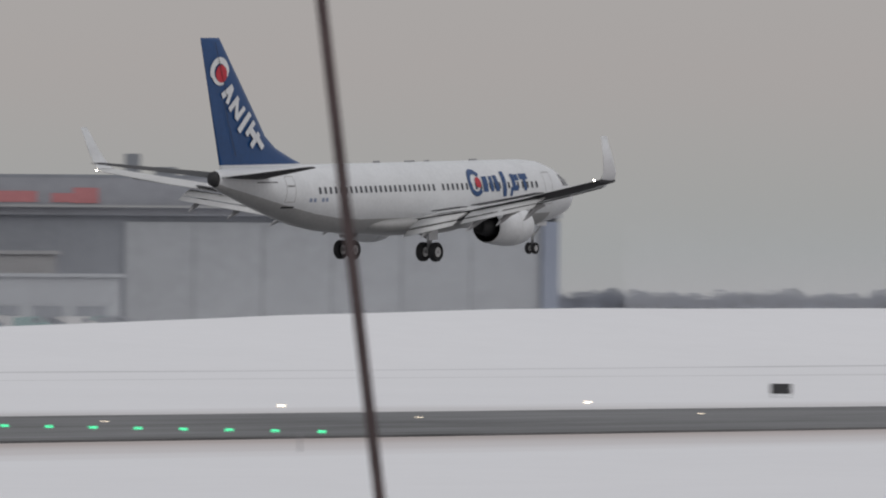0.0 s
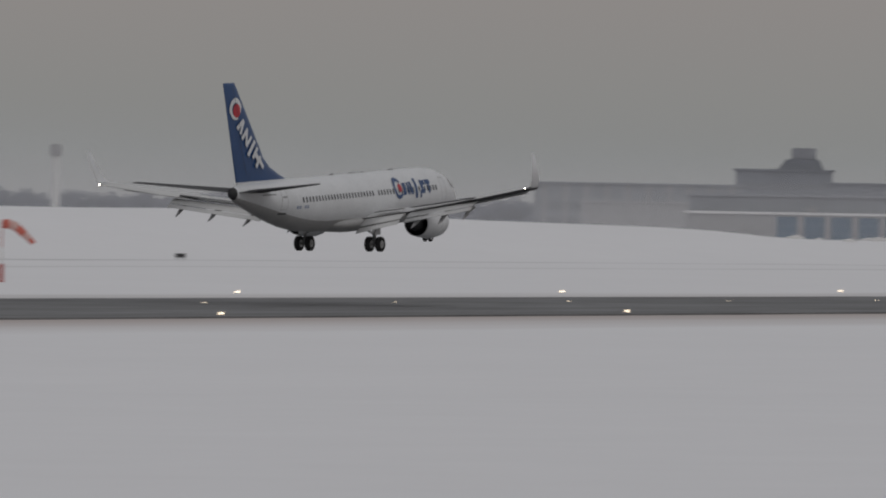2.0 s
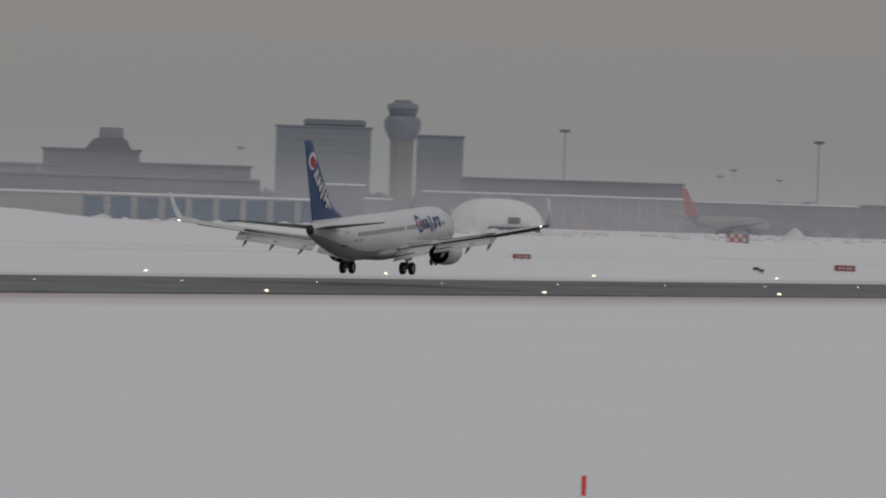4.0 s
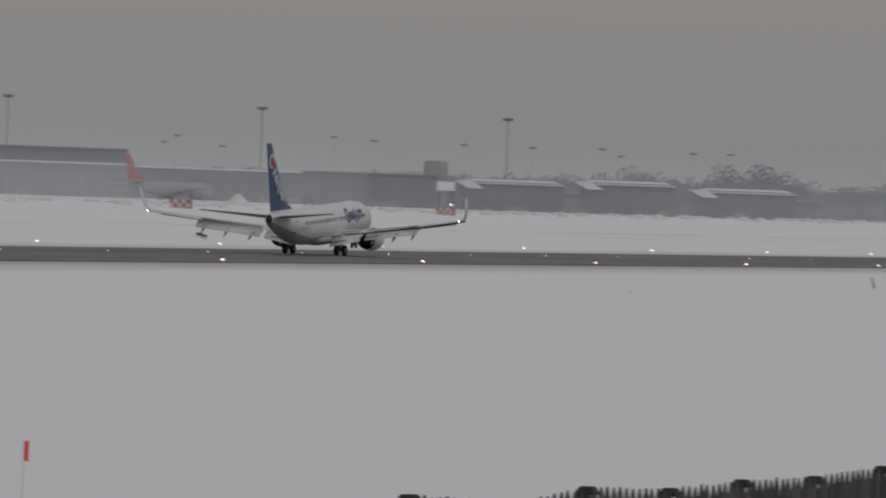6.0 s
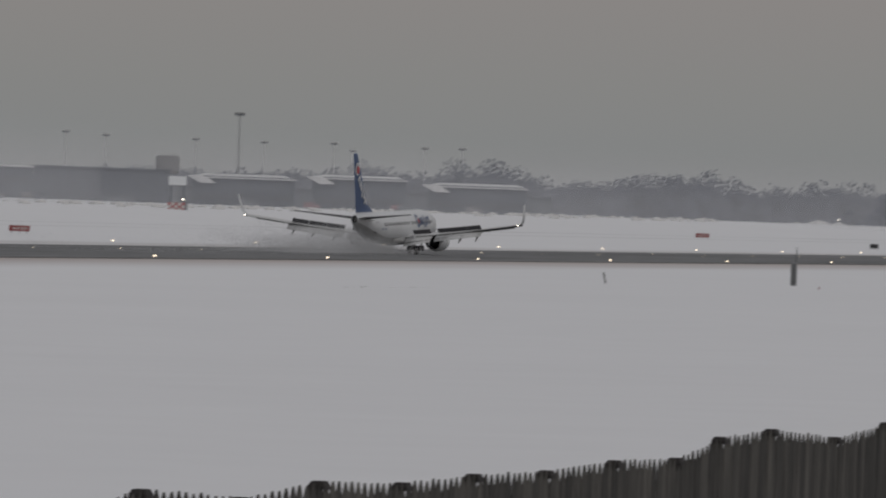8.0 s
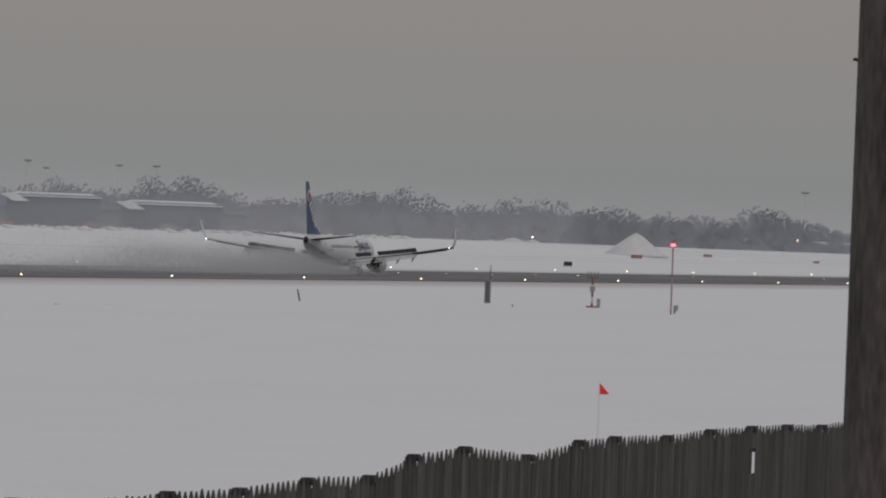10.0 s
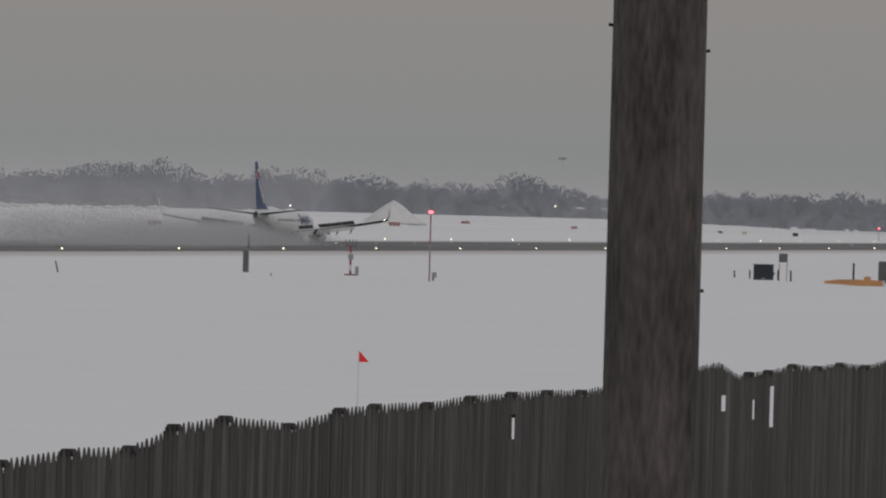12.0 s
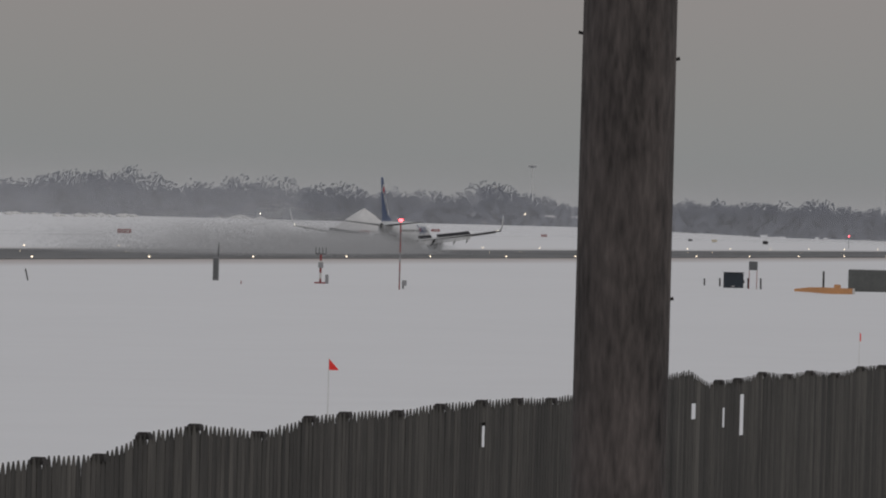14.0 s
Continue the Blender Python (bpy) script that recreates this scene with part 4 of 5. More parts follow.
def windsock():
    t = thing("windsock", "faded orange and white windsock drooping from a red mast", "windsock", at=stand(30.61, 664))
    for i, (z0, z1, m) in enumerate(((-0.2, 1.6, SIGNRED2), (1.6, 3.0, PALE), (3.0, 5.2, SIGNRED2))):
        bm = bmesh.new()
        r = 0.22 if i == 0 else 0.06
        tube(bm, (0, 0, z0), (0, 0, z1), r, r * 0.9, 10)
        part("mast_band", bm, m, t)
    pts = [(0.05, 5.05, 0.38), (0.65, 5.05, 0.42), (1.3, 4.75, 0.38), (1.9, 4.2, 0.33), (2.4, 3.75, 0.27), (2.75, 3.4, 0.2)]
    for i, ((x0, z0, r0), (x1, z1, r1)) in enumerate(zip(pts, pts[1:])):
        bm = bmesh.new()
        tube(bm, (x0, 0, z0), (x1, 0, z1), r0, r1, 14)
        part("sock_band", bm, FLAGFADED if i % 2 == 0 else PALEPINK, t, "faded orange cloth band" if i % 2 == 0 else "faded pale cloth band", True)
    bm = bmesh.new()
    tube(bm, (-0.05, 0, 5.0), (0.1, 0, 5.45), 0.05, 0.05, 8)
    part("bracket", bm, SIGNRED2, t)


# ---- apron and terminal in the haze ----
def up(px, dist):
    """Height of a point that stands px ten-thousandths-odd of the distance over the eye's level."""
    return 6.64 + px * dist / 13594.0


def building(name, label, az0, az1, dist, top, material, snow=True, depth=45, base=1.5, bands=(), bays=0, ledge=None):
    """A long low building: wall, roof cap with snow, window bands and pilasters."""
    a, b = polar(az0, dist), polar(az1, dist)
    w = (b - a).length
    m = Matrix.Translation((a + b) / 2) @ Matrix.Rotation(math.atan2(b.y - a.y, b.x - a.x), 4, "Z")
    t = thing(name, label, "building", at=m)
    part("wall", boxmesh(-w / 2, w / 2, 0, depth, base - 2, top - 0.5), material, t)
    part("roof", boxmesh(-w / 2 - 0.6, w / 2 + 0.6, -0.6, depth + 0.6, top - 0.5, top), ROOFSNOW if snow else material, t, "roof edge under snow" if snow else "flat roof edge")
    for z0, z1 in bands:
        part("window_band", boxmesh(-w / 2 + 1, w / 2 - 1, -0.15, 0, z0, z1), HAZEGLASS, t, "dark strip of windows")
    if ledge:
        part("snow_ledge", boxmesh(-w / 2, w / 2, -4, 0, ledge - 0.4, ledge), ROOFSNOW, t, "snow-covered canopy")
    for i in range(bays):
        x = -w / 2 + w * (i + 0.5) / bays
        part("pilaster", boxmesh(x - 0.5, x + 0.5, -0.35, 0, base, top - 0.6), HAZEPALE, t)
    return t, w


def hangar():
    t, w = building("hangar", "huge grey aircraft hangar with red sign bars", 42.6, 35.36, 1100, 25.3, HAZEHANGAR, False, 70)
    part("fascia", boxmesh(-w / 2 - 0.3, w / 2 + 0.3, -1.2, 0, 19.5, 24.8), HAZEDARK2, t, "dark fascia band")
    part("snow_ledge", boxmesh(-w / 2, w / 2 - 14, -2.6, -1.2, 20.6, 20.95), HAZEWHITE, t, "snow-dusted ledge")
    n = 6
    x0, x1 = w / 2 - 62, w / 2 - 2.6
    for i in range(n):
        a = x0 + (x1 - x0) * i / n
        part("sliding_door", boxmesh(a + 0.05, a + (x1 - x0) / n - 0.05, -0.6 + 0.12 * (i % 2), 0, 1.5, 18.6), HAZEDOOR, t, "tall grey sliding door leaf")
    part("corner_column", boxmesh(w / 2 - 2.3, w / 2 + 0.1, -1.4, 0, 1.5, 19.0), HAZEBLUE, t)
    for az, l, z0, z1 in ((39.35, 5.2, 21.3, 22.9), (39.02, 2.2, 21.3, 22.6), (38.84, 2.6, 21.2, 23.4), (36.0, 3.4, 20.8, 22.0), (35.78, 3.0, 20.8, 22.0), (35.55, 3.4, 20.7, 22.2)):
        x = w / 2 - (az - 35.36) * math.pi / 180 * 1100
        part("sign_bar", boxmesh(x - l, x + l * 0.4, -1.32, -1.2, z0, z1), HAZERED if az > 38 else HAZERED2, t, "red sign bar")
    for az, s, h in ((38.53, 1.1, 3.2), (38.28, 1.6, 1.3), (37.75, 0.9, 2.0), (36.5, 1.2, 1.0), (35.55, 1.6, 0.9), (40.2, 2.0, 1.6)):
        x = w / 2 - (az - 35.36) * math.pi / 180 * 1100
        part("roof_unit", boxmesh(x - s, x + s, 8, 12, 25.2, 25.3 + h, 0.1), HAZEMID, t)
    # sheds and vans before the hangar
    t2, w2 = building("shed", "low pale shed before the hangar", 41.0, 38.62, 1060, up(56, 1060), HAZEDOOR, False, 14)
    for i in range(5):
        part("shed_door", boxmesh(w2 / 2 - 30 + 6 * i, w2 / 2 - 26 + 6 * i, -0.2, 0, 2, 6.5), HAZEMID, t2)
    building("shed", "pale box-like shed before the hangar", 40.4, 39.1, 1078, up(96, 1078), HAZEPALE, False, 10)
    rng = random.Random(21)
    for i in range(11):
        van(39.9 - 0.125 * i, 1030 + rng.uniform(-6, 6), [VANWHITE, VANGREEN, HAZEMID, VANWHITE][i % 4], rng)


def van(az, dist, material, rng):
    at = facing(az, dist, max(2.2, land(*polar(az, dist).xy)))
    t = thing("service_van", "parked airport service van in haze", "van", at=at, group="service vans")
    l = rng.uniform(2.2, 3.0)
    bm = bmesh.new()
    loft(bm, [[(x, -0.95, 0.45), (x, 0.95, 0.45), (x, 0.85, z), (x, -0.85, z)] for x, z in ((-l, 1.9), (l * 0.35, 2.1), (l * 0.6, 1.5), (l, 1.2))])
    part("body", bm, material, t)
    # pane and tyres take far tones, with haze already in the colour
    part("window", boxmesh(l * 0.05, l * 0.4, -0.99, -0.9, 1.3, 1.8), HAZEGLASS, t)
    for x in (-l * 0.6, l * 0.6):
        bm = bmesh.new()
        tube(bm, (x, -1.0, 0.35), (x, -0.7, 0.35), 0.36, 0.36, 12)
        part("wheel", bm, HAZEDARK2, t)


def terminal():
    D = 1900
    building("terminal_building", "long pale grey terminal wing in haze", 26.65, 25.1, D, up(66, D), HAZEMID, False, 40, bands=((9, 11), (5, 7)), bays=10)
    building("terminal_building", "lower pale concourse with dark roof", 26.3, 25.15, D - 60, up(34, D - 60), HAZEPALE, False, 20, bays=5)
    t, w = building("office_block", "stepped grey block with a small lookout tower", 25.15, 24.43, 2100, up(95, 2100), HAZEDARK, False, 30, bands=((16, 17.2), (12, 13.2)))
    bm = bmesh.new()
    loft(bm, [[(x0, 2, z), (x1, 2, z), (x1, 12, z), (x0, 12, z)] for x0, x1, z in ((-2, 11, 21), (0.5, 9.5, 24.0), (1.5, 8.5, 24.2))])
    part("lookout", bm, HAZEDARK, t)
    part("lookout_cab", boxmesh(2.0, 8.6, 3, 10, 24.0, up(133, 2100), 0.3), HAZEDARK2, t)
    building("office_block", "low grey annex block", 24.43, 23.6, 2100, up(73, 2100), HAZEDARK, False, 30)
    # fire station with blue doors
    D = 1620
    t, w = building("fire_station", "low concrete fire station with row of blue doors", 25.5, 23.1, D, up(19, D), HAZEPALE, True, 25, ledge=None)
    part("upper_wall", boxmesh(-w / 2, w / 2 - 12, 6, 25, 5, up(46, D)), HAZEMID, t)
    part("upper_roof", boxmesh(-w / 2, w / 2 - 12, 5.5, 25.5, up(46, D), up(50, D)), HAZEDARK2, t)
    n = 9
    for i in range(n):
        a = 24.76 - 0.203 * i
        x = w / 2 - (a - 23.1) * math.pi / 180 * D
        door = part("bay_door", boxmesh(x - 2.2, x + 2.0, -0.12, 0, 1.0, up(11, D)), DOORBLUE, t, "blue roll-up bay door")
        for q in (0.25, 0.5, 0.75):
            zq = 1.0 + (up(11, D) - 1.0) * q
            part("seam", boxmesh(x - 2.2, x + 2.0, -0.16, -0.12, zq - 0.06, zq + 0.06), HAZEBLUE, door)
        part("pier", boxmesh(x + 2.2, x + 3.0, -0.5, 0, 1.0, up(15, D)), HAZEPALE, t)
    for x in (-w / 2 + 52, -w / 2 + 26):
        part("vent_hood", boxmesh(x - 1.5, x + 1.5, 1, 4, up(19, D), up(28, D), 0.6), HAZEPALE, t)
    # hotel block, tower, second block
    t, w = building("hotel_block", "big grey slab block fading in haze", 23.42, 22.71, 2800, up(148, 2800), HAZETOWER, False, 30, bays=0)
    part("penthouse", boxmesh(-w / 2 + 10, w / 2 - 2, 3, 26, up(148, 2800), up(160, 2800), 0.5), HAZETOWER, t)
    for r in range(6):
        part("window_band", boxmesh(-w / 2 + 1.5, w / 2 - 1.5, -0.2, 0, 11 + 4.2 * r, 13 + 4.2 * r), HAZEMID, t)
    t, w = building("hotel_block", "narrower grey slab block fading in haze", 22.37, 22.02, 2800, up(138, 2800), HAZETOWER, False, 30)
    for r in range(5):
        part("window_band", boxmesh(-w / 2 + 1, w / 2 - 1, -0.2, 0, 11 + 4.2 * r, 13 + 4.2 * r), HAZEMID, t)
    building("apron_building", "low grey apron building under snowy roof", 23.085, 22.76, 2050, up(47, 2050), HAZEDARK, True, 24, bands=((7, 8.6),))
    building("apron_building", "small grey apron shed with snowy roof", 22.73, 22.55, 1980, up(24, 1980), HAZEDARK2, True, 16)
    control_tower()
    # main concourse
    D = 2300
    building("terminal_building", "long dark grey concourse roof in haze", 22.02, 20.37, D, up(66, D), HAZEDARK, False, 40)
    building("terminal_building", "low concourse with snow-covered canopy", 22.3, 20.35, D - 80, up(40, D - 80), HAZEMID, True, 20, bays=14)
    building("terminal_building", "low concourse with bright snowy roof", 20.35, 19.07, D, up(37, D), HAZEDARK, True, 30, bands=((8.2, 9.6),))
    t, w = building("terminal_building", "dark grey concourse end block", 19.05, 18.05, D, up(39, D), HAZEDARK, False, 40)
    part("penthouse", boxmesh(w / 2 - 4, w / 2 + 3, 5, 14, 12, up(64, D), 0.4), HAZEPALE, t)
    for a0, a1, h in ((17.87, 17.11, 35), (16.98, 16.28, 40), (16.12, 15.38, 33)):
        t, w = building("terminal_building", "low gate lounge with snow-covered pitched roof", a0, a1, D, up(h - 4, D), HAZEDARK, False, 25, bands=((5, 6.5),))
        bm = bmesh.new()
        loft(bm, [[(-w / 2 - 0.5, -1, z0), (-w / 2 + 3.0, 12, z1), (w / 2 - 3, 12, z1), (w / 2 + 0.5, -1, z0)] for z0, z1 in ((up(h - 8, D), up(h - 4, D)), (up(h - 6, D), up(h, D)))])
        part("snow_roof", bm, ROOFSNOW, t, "snow-covered roof slope")
        bm = bmesh.new()
        loft(bm, [[(-w / 2 - 2 + 4 * k, -1.5, up(h - 4 - 13 * k, D)), (-w / 2 + 3 + 4 * k, -1.5, up(h - 4 - 13 * k, D)), (-w / 2 + 3 + 4 * k, 0, up(h - 4 - 13 * k, D)), (-w / 2 - 2 + 4 * k, 0, up(h - 4 - 13 * k, D))] for k in (0, 1)])
        part("snow_hip", bm, ROOFSNOW, t, "snow on sloping hip")
    # link walls low behind the apron
    building("terminal_building", "low hazy apron wall behind the gates", 20.3, 15.2, D + 60, up(14, D + 60), HAZEMID, False, 20)
    building("low_shed", "low pale snow-roofed sheds far away", 11.75, 10.65, 3000, up(3, 3000), HAZEPALE, True, 20, bays=6)
    building("low_shed", "low pale snow-roofed sheds far away", 10.3, 8.1, 3100, up(-6, 3100), HAZEPALE, True, 20, bays=8)
    # fabric dome
    t = thing("fabric_dome", "pale rounded fabric storage dome before the terminal", "dome", at=facing(21.76, 1600, 2.4) @ Matrix.Scale(0.84, 4))
    bm = bmesh.new()
    rings = []
    for u in (-1, -0.9, -0.6, 0, 0.6, 0.9, 1):
        k = (1 - abs(u) ** 4 * 0.25)
        rings.append([(12.2 * math.copysign(abs(math.cos(a)) ** 0.7, math.cos(a)) * k, 10 + u * 10, 9.2 * math.sin(a) ** 0.8 * k) for a in (math.pi * i / 20 for i in range(21))])
    loft(bm, rings)
    part("cover", bm, DOMEWHITE, t, "pale stretched fabric", True)
    part("opening", boxmesh(-1.8, 11.0, -0.6, 0.1, 0.0, 2.2, 0.1), HAZEDARK, t, "dark low opening")
    part("vent", boxmesh(3.0, 6.0, -0.3, 0.2, 3.0, 4.6, 0.1), HAZEMID, t)
    # checkered huts
    for az, d, w, h, z in ((19.965, 1490, 3.9, 2.3, 2.2), (17.99, 1640, 3.7, 1.8, 2.6)):
        t = thing("checkered_hut", "red and white checkered equipment hut in snow", "hut", at=facing(az, d, z))
        part("body", boxmesh(-w / 2, w / 2, 0.02, 2.5, -1, h), PALE, t)
        for i in range(5):
            for j in range(3):
                x, q = -w / 2 + w * i / 5, h * j / 3
                part("check", boxmesh(x, x + w / 5, 0, 0.02, q, q + h / 3), HAZERED if (i + j) % 2 == 0 else PALE, t)
        part("side_wall", boxmesh(w / 2, w / 2 + 0.5, 0.1, 2.4, -1, h * 0.95), HAZEMID, t)
    t = thing("notice_board", "white board raised on pale lattice legs", "board", at=facing(17.985, 1650, 2.6))
    part("board", boxmesh(-1.9, 1.9, -0.1, 0.1, up(12, 1650) - 2.6, up(28, 1650) - 2.6), BOARDWHITE, t)
    for x in (-1.4, 1.4):
        part("leg", boxmesh(x - 0.25, x + 0.25, -0.1, 0.1, -1, up(12, 1650) - 2.6), HAZEMID, t)
    # heaps of ploughed snow
    for az, d, r, h, z in ((19.53, 1700, 4.0, 4.2, 1.8), (12.28, 2200, 8.6, 6.6, 1.0), (19.15, 1800, 3.0, 1.6, 2.2), (13.2, 2300, 9.5, 3.4, 1.6), (13.05, 2320, 6.5, 3.0, 1.6), (13.36, 2320, 6.0, 2.6, 1.6)):
        bm = bmesh.new()
        rings = []
        for k, s in ((0, 1.15), (0.12, 1.0), (0.45, 0.66), (0.75, 0.34), (0.93, 0.13), (1.0, 0.02)):
            rings.append([(math.cos(a) * r * s * (1 + 0.10 * noise.noise((math.cos(a) * 2, math.sin(a) * 2, k * 3))), math.sin(a) * r * s, h * k * (1 + 0.08 * noise.noise((math.cos(a) * 2, math.sin(a), 9)))) for a in (2 * math.pi * i / 24 for i in range(24))])
        loft(bm, rings)
        solid("snow_heap", bm, HEAPSNOW, "cone-shaped heap of ploughed snow", "snow heap", at=facing(az, d, z), smooth=True)
    rng = random.Random(9)
    bm = bmesh.new()
    for i in range(260):
        x, y = rng.uniform(1130, 2100), rng.uniform(512, 534)
        s = rng.uniform(0.3, 1.1)
        k = bmesh.ops.create_icosphere(bm, subdivisions=2, radius=s)
        for v in k["verts"]:
            v.co = Vector((v.co.x * 2.4 + x, v.co.y * 1.5 + y, v.co.z * 0.62 + land(x, y) + 0.1 + 0.35 * s * noise.noise(v.co * 2.1)))
    solid("snow_banks", bm, HEAPSNOW, "ploughed snow banks along the apron", "snow bank", kind="stuff", smooth=True)
    # vans, lorries and tugs along the apron
    for i in range(16):
        az = rng.uniform(15.4, 23.0)
        van(az, rng.uniform(2080, 2180), [HAZEPALE, HAZEMID, HAZERED2, HAZEMID][i % 4], rng)
    for k, az in enumerate((23.02, 22.93, 22.84, 22.70, 22.44, 22.36, 22.31)):
        van(az, 1840 + 8 * (k % 3), [HAZEDARK, HAZESTRIP, HAZEMID, HAZESTRIP, HAZEDARK, HAZERED2, HAZERED2][k], rng)


def control_tower():
    d = 2600
    t = thing("control_tower", "tall pale control tower with flared cab in haze", "tower", at=facing(22.48, d, 0))
    bm = bmesh.new()
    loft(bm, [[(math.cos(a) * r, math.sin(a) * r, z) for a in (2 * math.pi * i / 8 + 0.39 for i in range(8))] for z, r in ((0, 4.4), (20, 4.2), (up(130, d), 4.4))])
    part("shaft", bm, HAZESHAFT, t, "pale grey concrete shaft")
    # orange-lit streak on the shaft, its light put in as brown colour
    part("lit_strip", boxmesh(-1.3, 0.7, -4.45, -4.1, 1, up(88, d)), HAZESTRIP, t, "upright strip, its orange light painted as brown")
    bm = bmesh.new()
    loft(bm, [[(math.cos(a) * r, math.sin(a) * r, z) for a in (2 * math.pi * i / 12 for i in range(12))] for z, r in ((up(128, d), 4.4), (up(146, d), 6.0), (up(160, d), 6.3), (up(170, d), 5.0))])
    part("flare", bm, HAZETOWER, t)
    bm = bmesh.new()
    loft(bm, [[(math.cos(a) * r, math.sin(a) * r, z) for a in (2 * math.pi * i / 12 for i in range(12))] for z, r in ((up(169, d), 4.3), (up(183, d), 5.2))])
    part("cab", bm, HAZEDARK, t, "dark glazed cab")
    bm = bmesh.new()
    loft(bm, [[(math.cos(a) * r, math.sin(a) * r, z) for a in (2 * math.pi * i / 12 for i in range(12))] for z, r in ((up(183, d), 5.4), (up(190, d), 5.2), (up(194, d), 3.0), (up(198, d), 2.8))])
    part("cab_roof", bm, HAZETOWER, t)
    # a smaller beacon tower
    t = thing("beacon_tower", "slim pale beacon tower in haze", "tower", at=facing(30.22, 2200, 0))
    bm = bmesh.new()
    tube(bm, (0, 0, 0), (0, 0, up(95, 2200)), 1.5, 1.1, 10)
    part("shaft", bm, HAZEFAINT, t)
    part("head", boxmesh(-1.6, 1.6, -1.6, 1.6, up(95, 2200), up(116, 2200), 0.3), HAZEPALE, t)


def light_mast(az, dist, top, w=2.2, material=None):
    t = thing("light_mast", "tall steel apron light mast with flat lamp head", "mast", at=facing(az, dist, 1.0), group="apron light masts")
    bm = bmesh.new()
    tube(bm, (0, 0, 0), (0, 0, top - 1.6), 0.36 * w / 2.2, 0.22 * w / 2.2, 10)
    part("pole", bm, material or HAZEMASTS, t)
    head = part("crosshead", boxmesh(-w, w, -0.7, 0.7, top - 1.6, top - 1.1, 0.1), material or HAZEMASTS, t)
    for x in (-0.75, -0.25, 0.25, 0.75):
        part("floodlight", boxmesh(x * w - 0.3, x * w + 0.3, -0.9, -0.3, top - 2.1, top - 1.6, 0.05), HAZEDARK, head)


def light_masts():
    for az, el in ((21.266, 0.657), (19.372, 0.63), (17.538, 0.61)):
        light_mast(az, 2400, 6.64 + 2400 * math.tan(radians(el)), 1.7)
    for az, px, d in ((23.68, 108, 3000), (20.0, 96, 3300), (20.1, 84, 3300), (19.66, 80, 3300), (18.83, 103, 3100), (18.53, 99, 3100), (17.86, 97, 3300), (17.35, 96, 3300), (16.83, 98, 3100), (16.15, 95, 3300), (15.87, 96, 3200), (16.69, 86, 3400), (11.03, 92, 3000)):
        light_mast(az, d, up(px, d), 1.6, HAZEFAINT)


def parked_airliner(az, dist, turn, tail, label, scale=1.0):
    """A simple parked airliner, far off: fuselage, wings, tail, engines."""
    t = thing("parked_airliner", label, "airplane", at=facing(az, dist, 3.0) @ Matrix.Rotation(radians(turn), 4, "Z"))
    bm = bmesh.new()
    loft(bm, [[(x * scale, math.cos(a) * r * scale, (z + math.sin(a) * r) * scale) for a in (2 * math.pi * i / 16 for i in range(16))]
              for x, r, z in ((19, 0.1, 3.0), (17.5, 1.2, 3.2), (14, 1.9, 3.4), (-5, 1.9, 3.4), (-12, 1.4, 3.9), (-18, 0.3, 4.7))])
    part("fuselage", bm, HAZEWHITE, t, "white fuselage", True)
    bm = bmesh.new()
    loft(bm, [[((a + p) * scale, q * scale, z * scale) for p, q in foil(a - b, 0.09, 7)] for z, a, b in ((4.8, -10, -17.2), (7.0, -12.8, -17.8), (12.4, -17.2, -19.2))])
    part("tail_fin", bm, tail, t, "coloured tail fin")
    for s in (-1, 1):
        bm = bmesh.new()
        surface(bm, [((5 * scale, s * 1.5 * scale, 2.4 * scale), 6.5 * scale, 0.1, 0), ((-3 * scale, s * 16.5 * scale, 4 * scale), 1.6 * scale, 0.1, 0)], 7)
        part("wing", bm, HAZEMID, t)
        bm = bmesh.new()
        tube(bm, (7.5 * scale, s * 4.8 * scale, 1.6 * scale), (4 * scale, s * 4.8 * scale, 1.7 * scale), 1.0 * scale, 0.85 * scale, 14)
        part("engine", bm, HAZEDARK, t)
        bm = bmesh.new()
        surface(bm, [((-13 * scale, s * 0.8 * scale, 4.8 * scale), 4 * scale, 0.1, 0), ((-17 * scale, s * 6.5 * scale, 5.4 * scale), 1.5 * scale, 0.1, 0)], 7)
        part("tailplane", bm, HAZEMID, t)
    for x, y in ((0, -2.8), (0, 2.8), (15, 0)):
        bm = bmesh.new()
        tube(bm, (x * scale, y * scale, 0), (x * scale, y * scale, 2.5 * scale), 0.4, 0.2, 8)
        part("gear_leg", bm, HAZEDARK, t)


